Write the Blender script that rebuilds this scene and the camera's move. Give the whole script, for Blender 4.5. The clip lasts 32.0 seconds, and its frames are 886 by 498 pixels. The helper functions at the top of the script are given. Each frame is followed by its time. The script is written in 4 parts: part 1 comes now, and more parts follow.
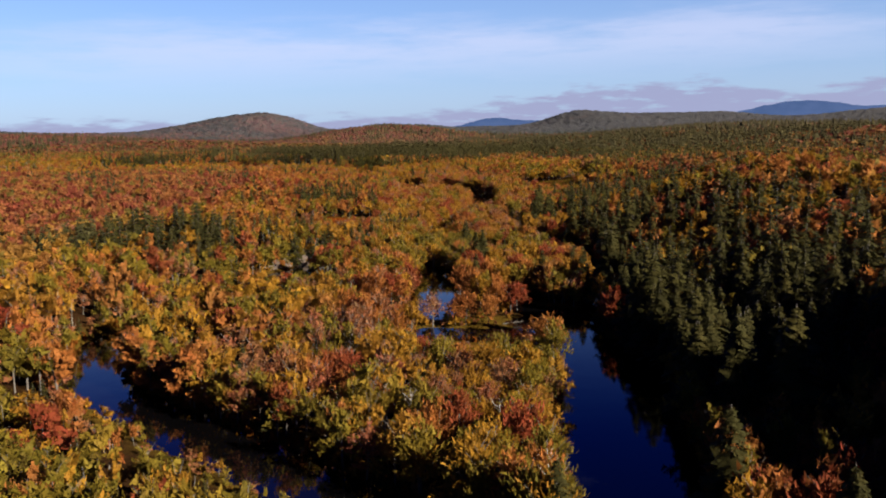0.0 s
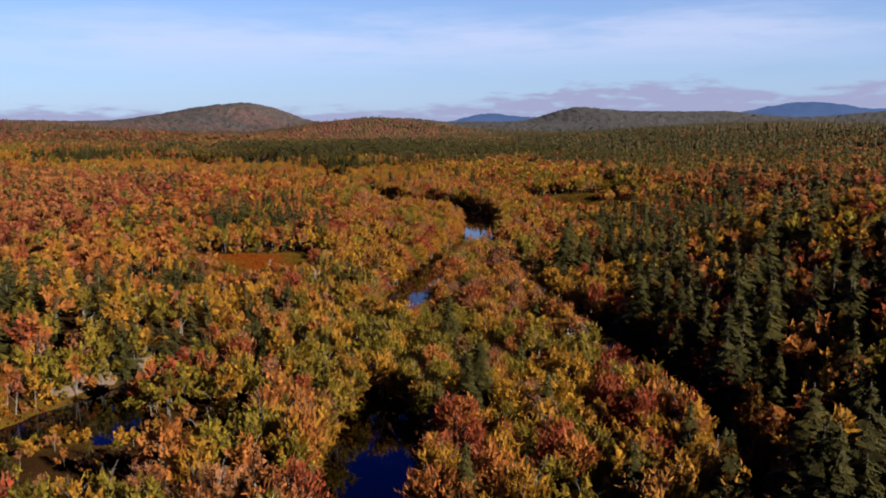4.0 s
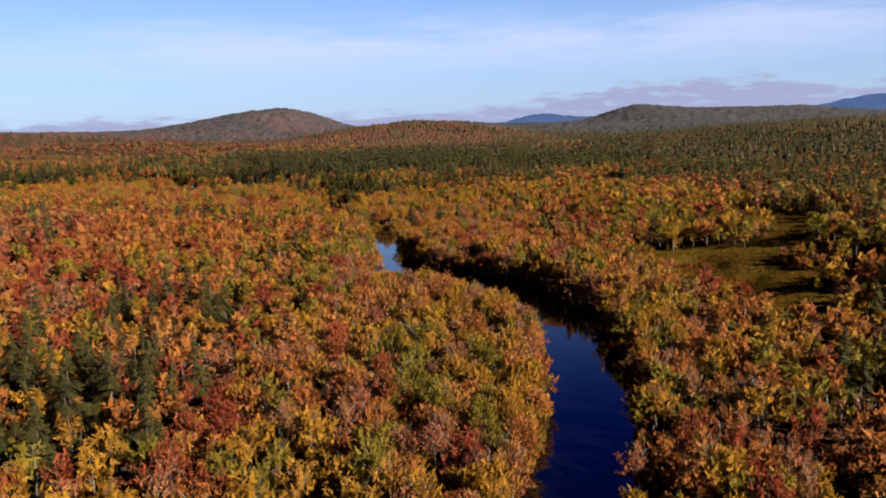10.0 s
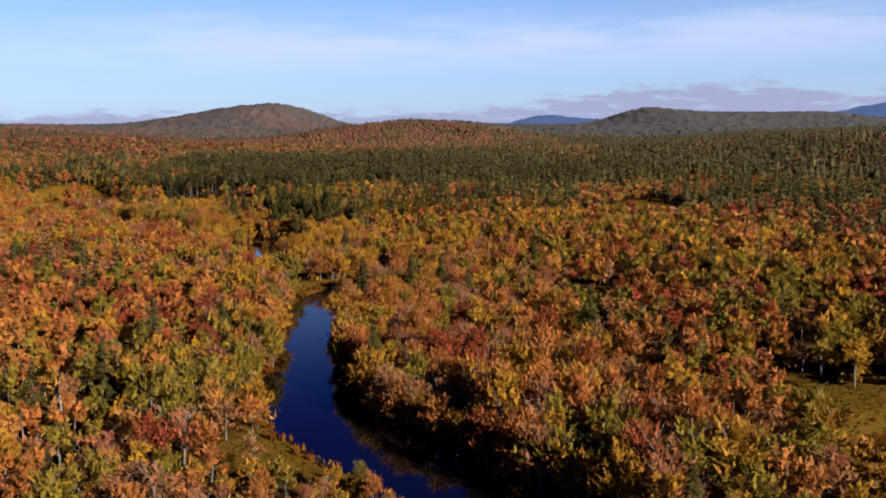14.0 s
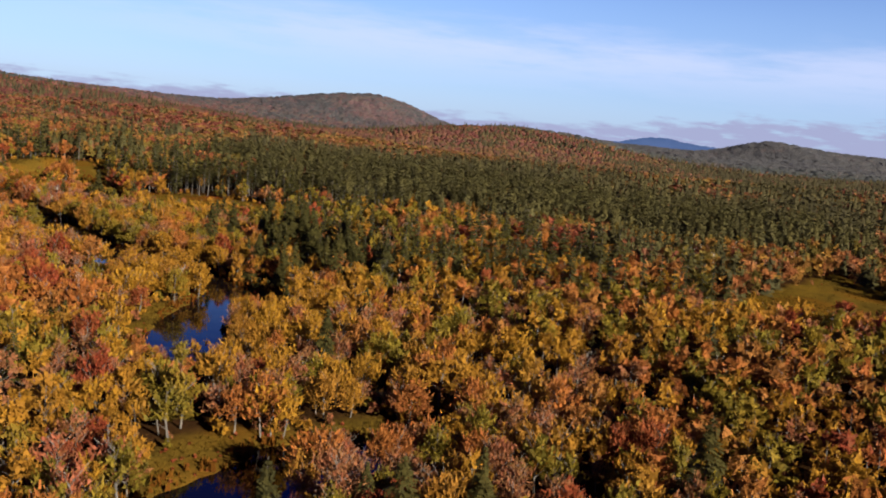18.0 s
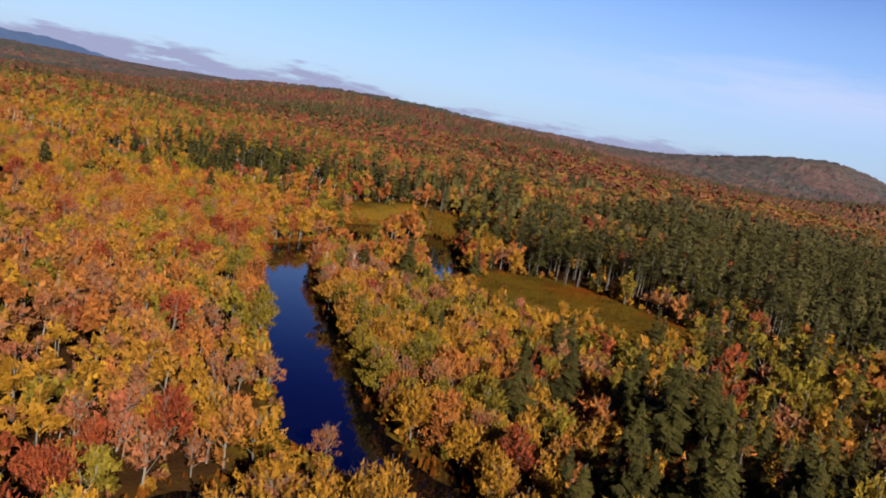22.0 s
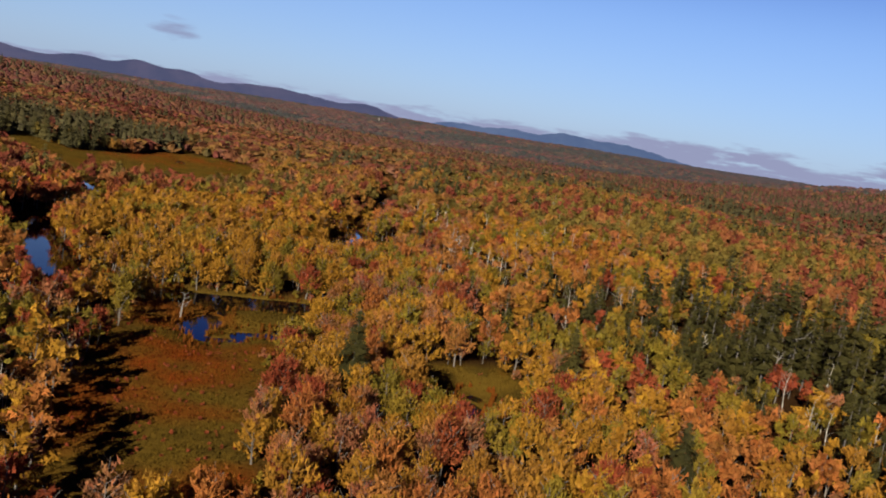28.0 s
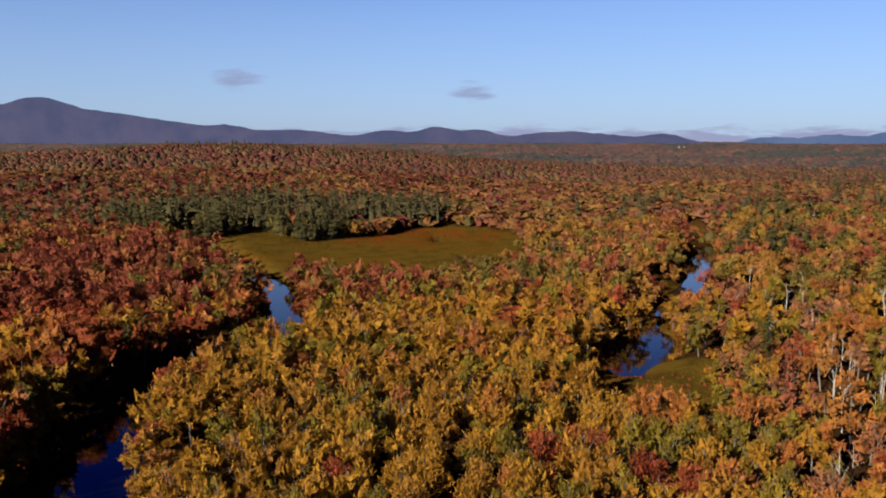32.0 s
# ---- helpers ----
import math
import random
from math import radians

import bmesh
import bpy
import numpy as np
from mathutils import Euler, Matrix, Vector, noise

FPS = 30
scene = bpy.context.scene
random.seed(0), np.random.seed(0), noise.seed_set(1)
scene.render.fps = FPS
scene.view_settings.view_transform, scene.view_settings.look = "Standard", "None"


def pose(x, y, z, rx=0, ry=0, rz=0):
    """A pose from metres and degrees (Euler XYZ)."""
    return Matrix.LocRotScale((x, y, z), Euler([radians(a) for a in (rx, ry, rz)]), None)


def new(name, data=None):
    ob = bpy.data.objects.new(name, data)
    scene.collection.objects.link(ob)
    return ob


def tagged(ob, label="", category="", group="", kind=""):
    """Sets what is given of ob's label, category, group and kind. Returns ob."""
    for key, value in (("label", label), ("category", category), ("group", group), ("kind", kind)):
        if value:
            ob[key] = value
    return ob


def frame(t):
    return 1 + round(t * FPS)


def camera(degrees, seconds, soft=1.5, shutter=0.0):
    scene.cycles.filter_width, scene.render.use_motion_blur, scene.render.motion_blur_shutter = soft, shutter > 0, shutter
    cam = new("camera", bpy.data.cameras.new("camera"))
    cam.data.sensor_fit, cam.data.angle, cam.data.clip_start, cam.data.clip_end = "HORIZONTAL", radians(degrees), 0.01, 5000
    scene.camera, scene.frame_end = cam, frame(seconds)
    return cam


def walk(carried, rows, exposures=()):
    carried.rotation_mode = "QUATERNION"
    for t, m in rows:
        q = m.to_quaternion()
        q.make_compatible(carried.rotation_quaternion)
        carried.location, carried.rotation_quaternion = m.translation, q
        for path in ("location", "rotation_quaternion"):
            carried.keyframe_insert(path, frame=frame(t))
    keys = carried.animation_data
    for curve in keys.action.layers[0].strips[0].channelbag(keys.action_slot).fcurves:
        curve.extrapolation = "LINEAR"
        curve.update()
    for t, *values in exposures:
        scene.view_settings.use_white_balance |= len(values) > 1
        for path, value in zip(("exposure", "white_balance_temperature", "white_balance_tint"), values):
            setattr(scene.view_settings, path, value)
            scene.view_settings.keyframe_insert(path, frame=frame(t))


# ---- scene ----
cam = camera(54.3, 32.0, soft=1.9)
METRES, EYE = 1100.0, 48.5
ROWS = [
    (0.0, 0.0, 0.0, 0.0, -0.21, -8.3, 1.46),
    (0.5, 0.0004, 0.0162, 0.0001, -1.1, -8.47, 1.66),
    (1.0, 0.001, 0.0328, 0.0001, -1.59, -8.39, 2.26),
    (1.5, 0.0017, 0.0492, 0.0001, -1.35, -8.3, 2.3),
    (2.0, 0.0026, 0.0658, -0.0, -1.09, -8.33, 0.7),
    (2.5, 0.0033, 0.0821, -0.0002, -1.19, -8.41, -0.55),
    (3.0, 0.004, 0.0984, -0.0002, -1.27, -8.42, -0.04),
    (3.5, 0.0047, 0.1148, -0.0002, -0.92, -8.48, 0.32),
    (5.5, 0.0068, 0.1795, -0.0006, 0.68, -9.12, -0.24),
    (6.0, 0.0071, 0.1958, -0.0006, 1.1, -8.95, 0.09),
    (6.5, 0.0073, 0.2124, -0.0006, 1.41, -8.8, 0.01),
    (7.0, 0.0075, 0.2289, -0.0006, 1.57, -8.72, -0.17),
    (7.5, 0.0077, 0.2453, -0.0006, 1.73, -8.61, 0.09),
    (8.0, 0.0077, 0.262, -0.0007, 2.02, -8.55, 0.33),
    (8.5, 0.0078, 0.2784, -0.0008, 2.46, -8.63, -0.31),
    (9.0, 0.0077, 0.2948, -0.0007, 2.84, -8.76, -0.42),
    (9.5, 0.0075, 0.3112, -0.0008, 2.92, -8.65, 0.79),
    (10.0, 0.0073, 0.3275, -0.0008, 2.74, -8.44, 1.65),
    (10.5, 0.0073, 0.3439, -0.0008, 2.34, -8.37, 1.69),
    (11.0, 0.0071, 0.3603, -0.0009, 1.78, -8.27, 1.97),
    (11.5, 0.0072, 0.3765, -0.001, 1.51, -8.15, 1.64),
    (12.0, 0.0073, 0.3928, -0.0009, 1.61, -8.17, 0.76),
    (12.5, 0.0073, 0.4091, -0.0009, 1.96, -8.17, 0.42),
    (13.0, 0.0074, 0.4254, -0.0009, 2.52, -8.17, 0.68),
    (13.5, 0.0074, 0.4416, -0.0009, 2.84, -8.23, 0.68),
    (14.0, 0.0075, 0.4578, -0.0008, 2.96, -8.48, 0.47),
    (14.5, 0.0074, 0.4741, -0.001, 3.24, -8.7, 0.11),
    (16.5, 0.0063, 0.5374, -0.0014, 5.89, -9.08, -1.66),
    (17.0, 0.0055, 0.5534, -0.0015, 6.77, -8.76, -2.7),
    (17.5, 0.0043, 0.5697, -0.0014, 8.04, -8.56, -3.93),
    (18.0, 0.0029, 0.5856, -0.0013, 10.01, -8.46, -5.73),
    (18.5, 0.0007, 0.6016, -0.0011, 12.5, -8.46, -7.77),
    (19.0, -0.0019, 0.6173, -0.0009, 15.68, -8.51, -9.82),
    (19.5, -0.0056, 0.6328, -0.0009, 19.25, -8.7, -11.63),
    (20.0, -0.0102, 0.6478, -0.0007, 23.15, -9.04, -12.49),
    (20.5, -0.0158, 0.6625, -0.0009, 27.02, -9.15, -12.29),
    (21.0, -0.0226, 0.677, -0.0009, 30.68, -9.12, -10.82),
    (21.5, -0.0299, 0.6909, -0.001, 34.61, -9.01, -9.71),
    (22.0, -0.038, 0.7044, -0.0011, 38.57, -8.89, -10.17),
    (22.5, -0.0467, 0.7172, -0.001, 41.87, -8.62, -10.75),
    (23.0, -0.0562, 0.7293, -0.0009, 44.78, -8.21, -10.57),
    (23.5, -0.0661, 0.7408, -0.0007, 47.88, -7.71, -9.86),
    (24.0, -0.0767, 0.7515, -0.0001, 50.64, -7.41, -9.06),
    (24.5, -0.0882, 0.7616, 0.0008, 53.41, -7.3, -8.08),
    (25.0, -0.0994, 0.7709, 0.0013, 56.96, -7.23, -7.73),
    (25.5, -0.111, 0.7795, 0.0015, 60.67, -7.33, -6.06),
    (27.5, -0.1592, 0.8091, 0.0008, 72.38, -8.56, -8.35),
    (28.0, -0.1721, 0.8151, 0.0006, 75.66, -8.44, -9.06),
    (28.5, -0.1851, 0.8203, 0.0005, 78.84, -8.22, -9.36),
    (29.0, -0.1987, 0.8246, 0.0005, 82.13, -8.2, -10.13),
    (29.5, -0.2121, 0.8282, 0.0006, 85.3, -8.34, -10.12),
    (30.0, -0.2256, 0.8306, 0.0007, 87.7, -8.13, -7.37),
    (30.5, -0.2396, 0.8328, 0.0005, 90.29, -7.83, -5.15),
    (31.0, -0.2529, 0.8343, 0.0008, 92.28, -7.7, -3.32),
    (31.5, -0.2667, 0.8354, 0.0009, 93.84, -7.48, -1.14),
    (32.0, -0.2804, 0.8365, 0.0011, 95.04, -7.33, 0.03),
]
walk(cam, [(t, pose(METRES * x, METRES * y, EYE + METRES * z, 90 + pitch, roll, yaw)) for t, x, y, z, yaw, pitch, roll in ROWS],
     [(t, 3.0 + d) for t, d in ((0, -0.08), (4, -0.08), (8, 0.0), (18, 0.0), (21, -0.05), (23, -0.25), (25, -0.38), (29, -0.40), (32, -0.30))])

# ---- world, sun, exposure ----
SUN_AZ, SUN_EL = radians(124), radians(24)   # clockwise from +y


class Nodes:
    """Short notation for shader node trees."""

    def __init__(self, tree):
        self.tree = tree
        tree.nodes.clear()

    def add(self, kind, *links, **values):
        n = self.tree.nodes.new(kind)
        for key, v in values.items():
            if key in n.inputs.keys() or key.replace("_", " ") in n.inputs.keys():
                n.inputs[key if key in n.inputs.keys() else key.replace("_", " ")].default_value = v
        for socket, source in links:
            self.tree.links.new(source, n.inputs[socket])
        return n

    def math(self, op, a, b=0.0, c=0.0, clamp=False):
        n = self.tree.nodes.new("ShaderNodeMath")
        n.operation, n.use_clamp = op, clamp
        for i, v in enumerate((a, b, c)):
            if isinstance(v, (int, float)):
                n.inputs[i].default_value = v
            else:
                self.tree.links.new(v, n.inputs[i])
        return n.outputs[0]

    def span(self, v, a, b, lo=0.0, hi=1.0):
        n = self.tree.nodes.new("ShaderNodeMapRange")
        n.interpolation_type = "SMOOTHSTEP"
        self.tree.links.new(v, n.inputs["Value"])
        for key, x in zip(("From Min", "From Max", "To Min", "To Max"), (a, b, lo, hi)):
            n.inputs[key].default_value = x
        return n.outputs["Result"]

    def mix(self, f, a, b, blend="MIX"):
        n = self.tree.nodes.new("ShaderNodeMix")
        n.data_type, n.blend_type = "RGBA", blend
        for i, v in ((0, f), (6, a), (7, b)):
            if isinstance(v, (int, float)):
                n.inputs[i].default_value = v
            elif isinstance(v, tuple):
                n.inputs[i].default_value = (*v, 1)
            else:
                self.tree.links.new(v, n.inputs[i])
        return n.outputs[2]

    def noise(self, vec, scale, detail=3.0, rough=0.55):
        n = self.add("ShaderNodeTexNoise", ("Vector", vec), Scale=scale, Detail=detail, Roughness=rough)
        return n.outputs["Fac"]


def build_world():
    world = bpy.data.worlds.new("sky")
    scene.world = world
    world.use_nodes = True
    k = Nodes(world.node_tree)
    way = k.add("ShaderNodeTexCoord").outputs["Generated"]
    sep = k.add("ShaderNodeSeparateXYZ", ("Vector", way))
    x, y, z = sep.outputs
    up = k.math("MAXIMUM", z, 0.012)
    skyway = k.add("ShaderNodeCombineXYZ", ("X", x), ("Y", y), ("Z", up)).outputs[0]
    sky = k.add("ShaderNodeTexSky")
    sky.sky_type, sky.sun_disc = "NISHITA", False
    k.tree.links.new(skyway, sky.inputs[0])
    sky.sun_elevation, sky.sun_rotation = SUN_EL, SUN_AZ
    sky.altitude, sky.air_density, sky.dust_density, sky.ozone_density = 500, 1.0, 0.6, 2.5
    az = k.math("ARCTAN2", x, y)             # 0 ahead, positive to the right
    el = k.math("MULTIPLY", k.math("ARCSINE", z), 57.2958)
    # thin cirrus streak ahead
    flat = k.add("ShaderNodeCombineXYZ", ("X", k.math("MULTIPLY", az, 3.0)), ("Y", k.math("MULTIPLY", el, 0.35))).outputs[0]
    wisp = k.noise(flat, 1.6, 6.0, 0.6)
    crest = k.math("ADD", k.math("MULTIPLY", az, 0.5), 4.7)
    off = k.math("ABSOLUTE", k.math("SUBTRACT", el, k.math("ADD", crest, k.math("MULTIPLY", k.math("SUBTRACT", wisp, 0.5), 4.2))))
    streak = k.math("MULTIPLY", k.span(off, 0.0, 2.5, 1, 0), k.span(wisp, 0.22, 0.60))
    side = k.math("MULTIPLY", k.span(az, -0.78, -0.2), k.span(az, 0.7, 0.3))
    streak = k.math("MULTIPLY", k.math("MULTIPLY", streak, side), 0.52)
    # a bank of low grey cloud along the horizon
    bankway = k.add("ShaderNodeCombineXYZ", ("X", k.math("MULTIPLY", az, 15.0)), ("Y", k.math("MULTIPLY", el, 1.5))).outputs[0]
    puff = k.noise(bankway, 1.3, 5.0, 0.6)
    ragged = k.noise(k.add("ShaderNodeCombineXYZ", ("X", az)).outputs[0], 6.0, 3.0)
    swell = k.math("ADD", k.span(az, -0.06, 0.14, 0.75, 2.1), k.math("MULTIPLY", k.span(az, -0.72, -0.84, 0, 0.85), k.span(az, -1.2, -1.02)))
    top = k.math("ADD", k.math("MULTIPLY", swell, k.span(ragged, 0.3, 0.6, 0.55, 1.15)), k.math("MULTIPLY", k.math("SUBTRACT", puff, 0.5), 2.4))
    bank = k.math("MULTIPLY", k.span(k.math("SUBTRACT", top, el), 0.0, 0.7), k.span(puff, 0.30, 0.48))
    bank = k.math("MULTIPLY", bank, 0.95)
    # two small puffs in the west
    spots = None
    for a, e, w in ((-1.888, 3.7, 0.028), (-1.622, 3.0, 0.026)):
        dx = k.math("DIVIDE", k.math("SUBTRACT", az, a), w)
        dy = k.math("DIVIDE", k.math("SUBTRACT", el, e), 0.72)
        r = k.math("ADD", k.math("MULTIPLY", dx, dx), k.math("MULTIPLY", dy, dy))
        s = k.span(k.math("ADD", r, k.math("MULTIPLY", k.math("SUBTRACT", puff, 0.5), 3.5)), 1.2, -0.3, 0, 0.85)
        spots = s if spots is None else k.math("MAXIMUM", spots, s)
    milky = k.span(el, 17.0, -1.0, 0.0, 0.50)
    deep = k.span(el, 7.5, 21.0)
    base = k.mix(1.0, sky.outputs[0], (0.158, 0.206, 0.318), "MULTIPLY")
    base = k.mix(deep, base, k.mix(1.0, base, (0.030, 0.125, 0.58), "MULTIPLY"))
    base = k.mix(milky, base, (1.16, 1.51, 2.26))
    base = k.mix(streak, base, (1.62, 1.70, 2.25))
    base = k.mix(bank, base, (0.82, 0.88, 1.36))
    base = k.mix(spots, base, (0.74, 0.83, 1.32))
    bg = k.add("ShaderNodeBackground", ("Color", base), Strength=0.06)
    k.add("ShaderNodeOutputWorld", ("Surface", bg.outputs[0]))


build_world()
sun = new("sun", bpy.data.lights.new("sun", "SUN"))
sun.data.energy, sun.data.angle, sun.data.color = 5.0, radians(0.53), (1.0, 0.895, 0.735)
toward = Vector((math.sin(SUN_AZ) * math.cos(SUN_EL), math.cos(SUN_AZ) * math.cos(SUN_EL), math.sin(SUN_EL)))
sun.matrix_world = Matrix.Translation((300, -300, 400)) @ toward.to_track_quat("Z", "Y").to_matrix().to_4x4()


# ---- materials ----
def material(name):
    m = bpy.data.materials.new(name)
    m.use_nodes = True
    return m, Nodes(m.node_tree)


def place_of(k):
    return k.add("ShaderNodeNewGeometry").outputs["Position"]


def foliage(name, dark, light, odd, gloss=0.35, through_leaf=0.35, gaps=0.0, vary=0.75, full=0.515, tan=(0.056, 0.036, 0.0125)):
    """Leaves: each tree takes its own tint between two, some an odd one, and each spray of leaves its own lightness."""
    m, k = material(name)
    tone = k.add("ShaderNodeAttribute")
    tone.attribute_name = "tone"
    own = k.add("ShaderNodeObjectInfo").outputs["Random"]
    pick = k.math("FRACT", k.math("ADD", tone.outputs["Fac"], own))
    island = k.add("ShaderNodeNewGeometry").outputs["Random Per Island"]
    col = k.mix(pick, dark, light)
    other = k.math("FRACT", k.math("MULTIPLY", pick, 7.31))
    col = k.mix(k.span(other, 0.62, 0.98), col, odd)
    spray = k.math("FRACT", k.math("MULTIPLY", island, 13.7))
    col = k.mix(k.span(spray, 0.45, 1.0, 0.0, 0.55), col, odd)
    col = k.mix(k.span(spray, 0.5, 0.0, 0.0, 0.18), col, tan)
    lightness = k.math("ADD", k.math("MULTIPLY", island, vary), 1.0 - vary * 0.48)
    col = k.mix(1.0, col, k.add("ShaderNodeCombineColor", ("Red", lightness), ("Green", lightness), ("Blue", lightness)).outputs[0], "MULTIPLY")
    clump = k.noise(place_of(k), 0.55, 2.0, 0.6)
    col = k.mix(k.span(clump, 0.42, 0.66, 0.0, 0.55), col, odd)
    col = k.mix(k.span(clump, 0.50, 0.34, 0.0, 0.25), col, tan)
    front = k.add("ShaderNodeBsdfPrincipled", ("Base Color", col), Roughness=0.75)
    front.inputs["Specular IOR Level"].default_value = gloss * 0.15
    back = k.add("ShaderNodeBsdfTranslucent", ("Color", col))
    both = k.add("ShaderNodeMixShader", (1, front.outputs[0]), (2, back.outputs[0]), Fac=through_leaf)
    if gaps:
        streaks = k.add("ShaderNodeMapping", ("Vector", place_of(k)), Scale=(gaps, gaps, gaps * 0.6)).outputs[0]
        holes = k.math("GREATER_THAN", k.noise(streaks, 1.0, 2.0, 0.6), full)
        clear = k.add("ShaderNodeBsdfTransparent")
        both = k.add("ShaderNodeMixShader", (0, holes), (1, both.outputs[0]), (2, clear.outputs[0]))
    k.add("ShaderNodeOutputMaterial", ("Surface", both.outputs[0]))
    return m


def bark(name, dark, light):
    m, k = material(name)
    p = place_of(k)
    stripe = k.add("ShaderNodeMapping", ("Vector", p), Scale=(5, 5, 0.9)).outputs[0]
    g = k.noise(stripe, 1.0, 5.0, 0.65)
    col = k.mix(k.span(g, 0.35, 0.65), dark, light)
    bump = k.add("ShaderNodeBump", ("Height", g), Strength=0.5, Distance=0.05)
    b = k.add("ShaderNodeBsdfPrincipled", ("Base Color", col), ("Normal", bump.outputs[0]), Roughness=0.9)
    k.add("ShaderNodeOutputMaterial", ("Surface", b.outputs[0]))
    return m


def hazed(c, f=0.5, dim=1.0, grey=(0.0200, 0.0145, 0.0190)):
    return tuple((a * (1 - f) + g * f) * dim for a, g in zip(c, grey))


TINTS = {   # two tints and an odd one, then gloss and leaf thinness
    "red_maple": ((0.0622, 0.0080, 0.0045), (0.0924, 0.0168, 0.0071), (0.0798, 0.0193, 0.0065), 0.3, 0.42),
    "orange_maple": ((0.0880, 0.0225, 0.0059), (0.1250, 0.0390, 0.0081), (0.1120, 0.0460, 0.0111), 0.3, 0.42),
    "golden_maple": ((0.0910, 0.0415, 0.0035), (0.1250, 0.0635, 0.0047), (0.1020, 0.0460, 0.0065), 0.3, 0.42),
    "olive_birch": ((0.0340, 0.0285, 0.0034), (0.0560, 0.0440, 0.0044), (0.0740, 0.0480, 0.0052), 0.3, 0.42),
    "rusty_alder": ((0.0720, 0.0310, 0.0131), (0.0980, 0.0450, 0.0173), (0.0960, 0.0280, 0.0140), 0.3, 0.42),
    "spruce": ((0.0068, 0.0066, 0.0025), (0.0132, 0.0121, 0.0034), (0.0168, 0.0141, 0.0036), 0.2, 0.2),
    "pine": ((0.0092, 0.0086, 0.0029), (0.0175, 0.0148, 0.0039), (0.0146, 0.0129, 0.0036), 0.2, 0.2),
}
CONIFERS = ("spruce", "pine")
# conifer tints for the far stands, lifted to look sunlit
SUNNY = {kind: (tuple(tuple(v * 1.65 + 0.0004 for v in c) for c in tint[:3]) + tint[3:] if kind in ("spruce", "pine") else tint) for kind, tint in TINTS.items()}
TAN = {kind: (0.013, 0.012, 0.003) if kind in ("spruce", "pine") else (0.064, 0.037, 0.0105) for kind in TINTS}
LEAF = {kind: foliage(kind + "_leaves", *tint, 5.5 if kind in CONIFERS else 0.0, 0.75, 0.54 if kind in CONIFERS else 0.515, TAN[kind]) for kind, tint in TINTS.items()}
GROVE = {kind: LEAF[kind] if kind in CONIFERS else foliage(kind + "_grove_leaves", *tint, 3.4, 0.75, 0.535, TAN[kind]) for kind, tint in TINTS.items()}
# far and hill woods: distance haze is mixed into the leaf tints as mauve-grey
WOOD = {kind: foliage(kind + "_wood_leaves", *(hazed(c, 0.10 if kind in CONIFERS else 0.20, 0.92 if kind in CONIFERS else 1.04) for c in tint[:3]), *tint[3:], 2.6 if kind in CONIFERS else 2.2, 0.65, 0.55 if kind in CONIFERS else 0.54, TAN[kind]) for kind, tint in SUNNY.items()}
FAR_WOOD = {kind: foliage(kind + "_far_wood_leaves", *(hazed(c, 0.18 if kind in CONIFERS else 0.36, 0.90) for c in tint[:3]), *tint[3:], 0.0, 0.5, 0.5, hazed(TAN[kind], 0.3)) for kind, tint in SUNNY.items()}
HILL = {kind: foliage(kind + "_hill_leaves", *(hazed(c, 0.25 if kind in CONIFERS else 0.55, 0.86) for c in tint[:3]), *tint[3:], 0.0, 0.4, 0.5, hazed(TAN[kind])) for kind, tint in SUNNY.items()}
BARK = bark("grey_brown_bark", (0.0093, 0.0071, 0.0053), (0.0356, 0.0285, 0.0221))
TWIG = bark("grey_twigs", (0.0180, 0.0138, 0.0112), (0.0420, 0.0330, 0.0262))
DEAD = bark("bleached_wood", (0.022, 0.019, 0.017), (0.052, 0.046, 0.041))
PINE_BARK = bark("dark_pine_bark", (0.0050, 0.0038, 0.0030), (0.0170, 0.0125, 0.0095))
PALE = bark("white_birch_bark", (0.0600, 0.0530, 0.0460), (0.1300, 0.1170, 0.1020))


def ground_material():
    m, k = material("forest_floor_and_marsh")
    p = place_of(k)
    a = k.add("ShaderNodeAttribute")
    a.attribute_name = "open_land"
    big, mid, fine = k.noise(p, 0.035, 4.0), k.noise(p, 0.22, 5.0, 0.65), k.noise(p, 2.2, 4.0, 0.7)
    litter = k.mix(mid, (0.0053, 0.0030, 0.0015), (0.0154, 0.0077, 0.0028))
    litter = k.mix(k.span(fine, 0.45, 0.7, 0, 0.6), litter, (0.0118, 0.0041, 0.0019))
    rust = k.add("ShaderNodeAttribute")
    rust.attribute_name = "russet"
    grass = k.mix(mid, (0.0265, 0.0165, 0.0028), (0.0430, 0.0255, 0.0040))
    grass = k.mix(k.span(k.noise(p, 0.11, 5.0, 0.7), 0.46, 0.62, 0, 0.8), grass, (0.0185, 0.0122, 0.0026))
    grass = k.mix(rust.outputs["Fac"], grass, (0.054, 0.0110, 0.0018))
    grass = k.mix(k.span(big, 0.52, 0.62, 0, 0.5), grass, (0.042, 0.0160, 0.0020))
    grass = k.mix(k.span(fine, 0.4, 0.7, 0, 0.5), grass, (0.018, 0.0110, 0.0014))
    col = k.mix(a.outputs["Fac"], litter, grass)
    h = k.math("ADD", fine, k.math("MULTIPLY", mid, 2.0))
    bump = k.add("ShaderNodeBump", ("Height", h), Strength=0.8, Distance=0.35)
    b = k.add("ShaderNodeBsdfPrincipled", ("Base Color", col), ("Normal", bump.outputs[0]), Roughness=0.95)
    b.inputs["Specular IOR Level"].default_value = 0.0
    k.add("ShaderNodeOutputMaterial", ("Surface", b.outputs[0]))
    return m


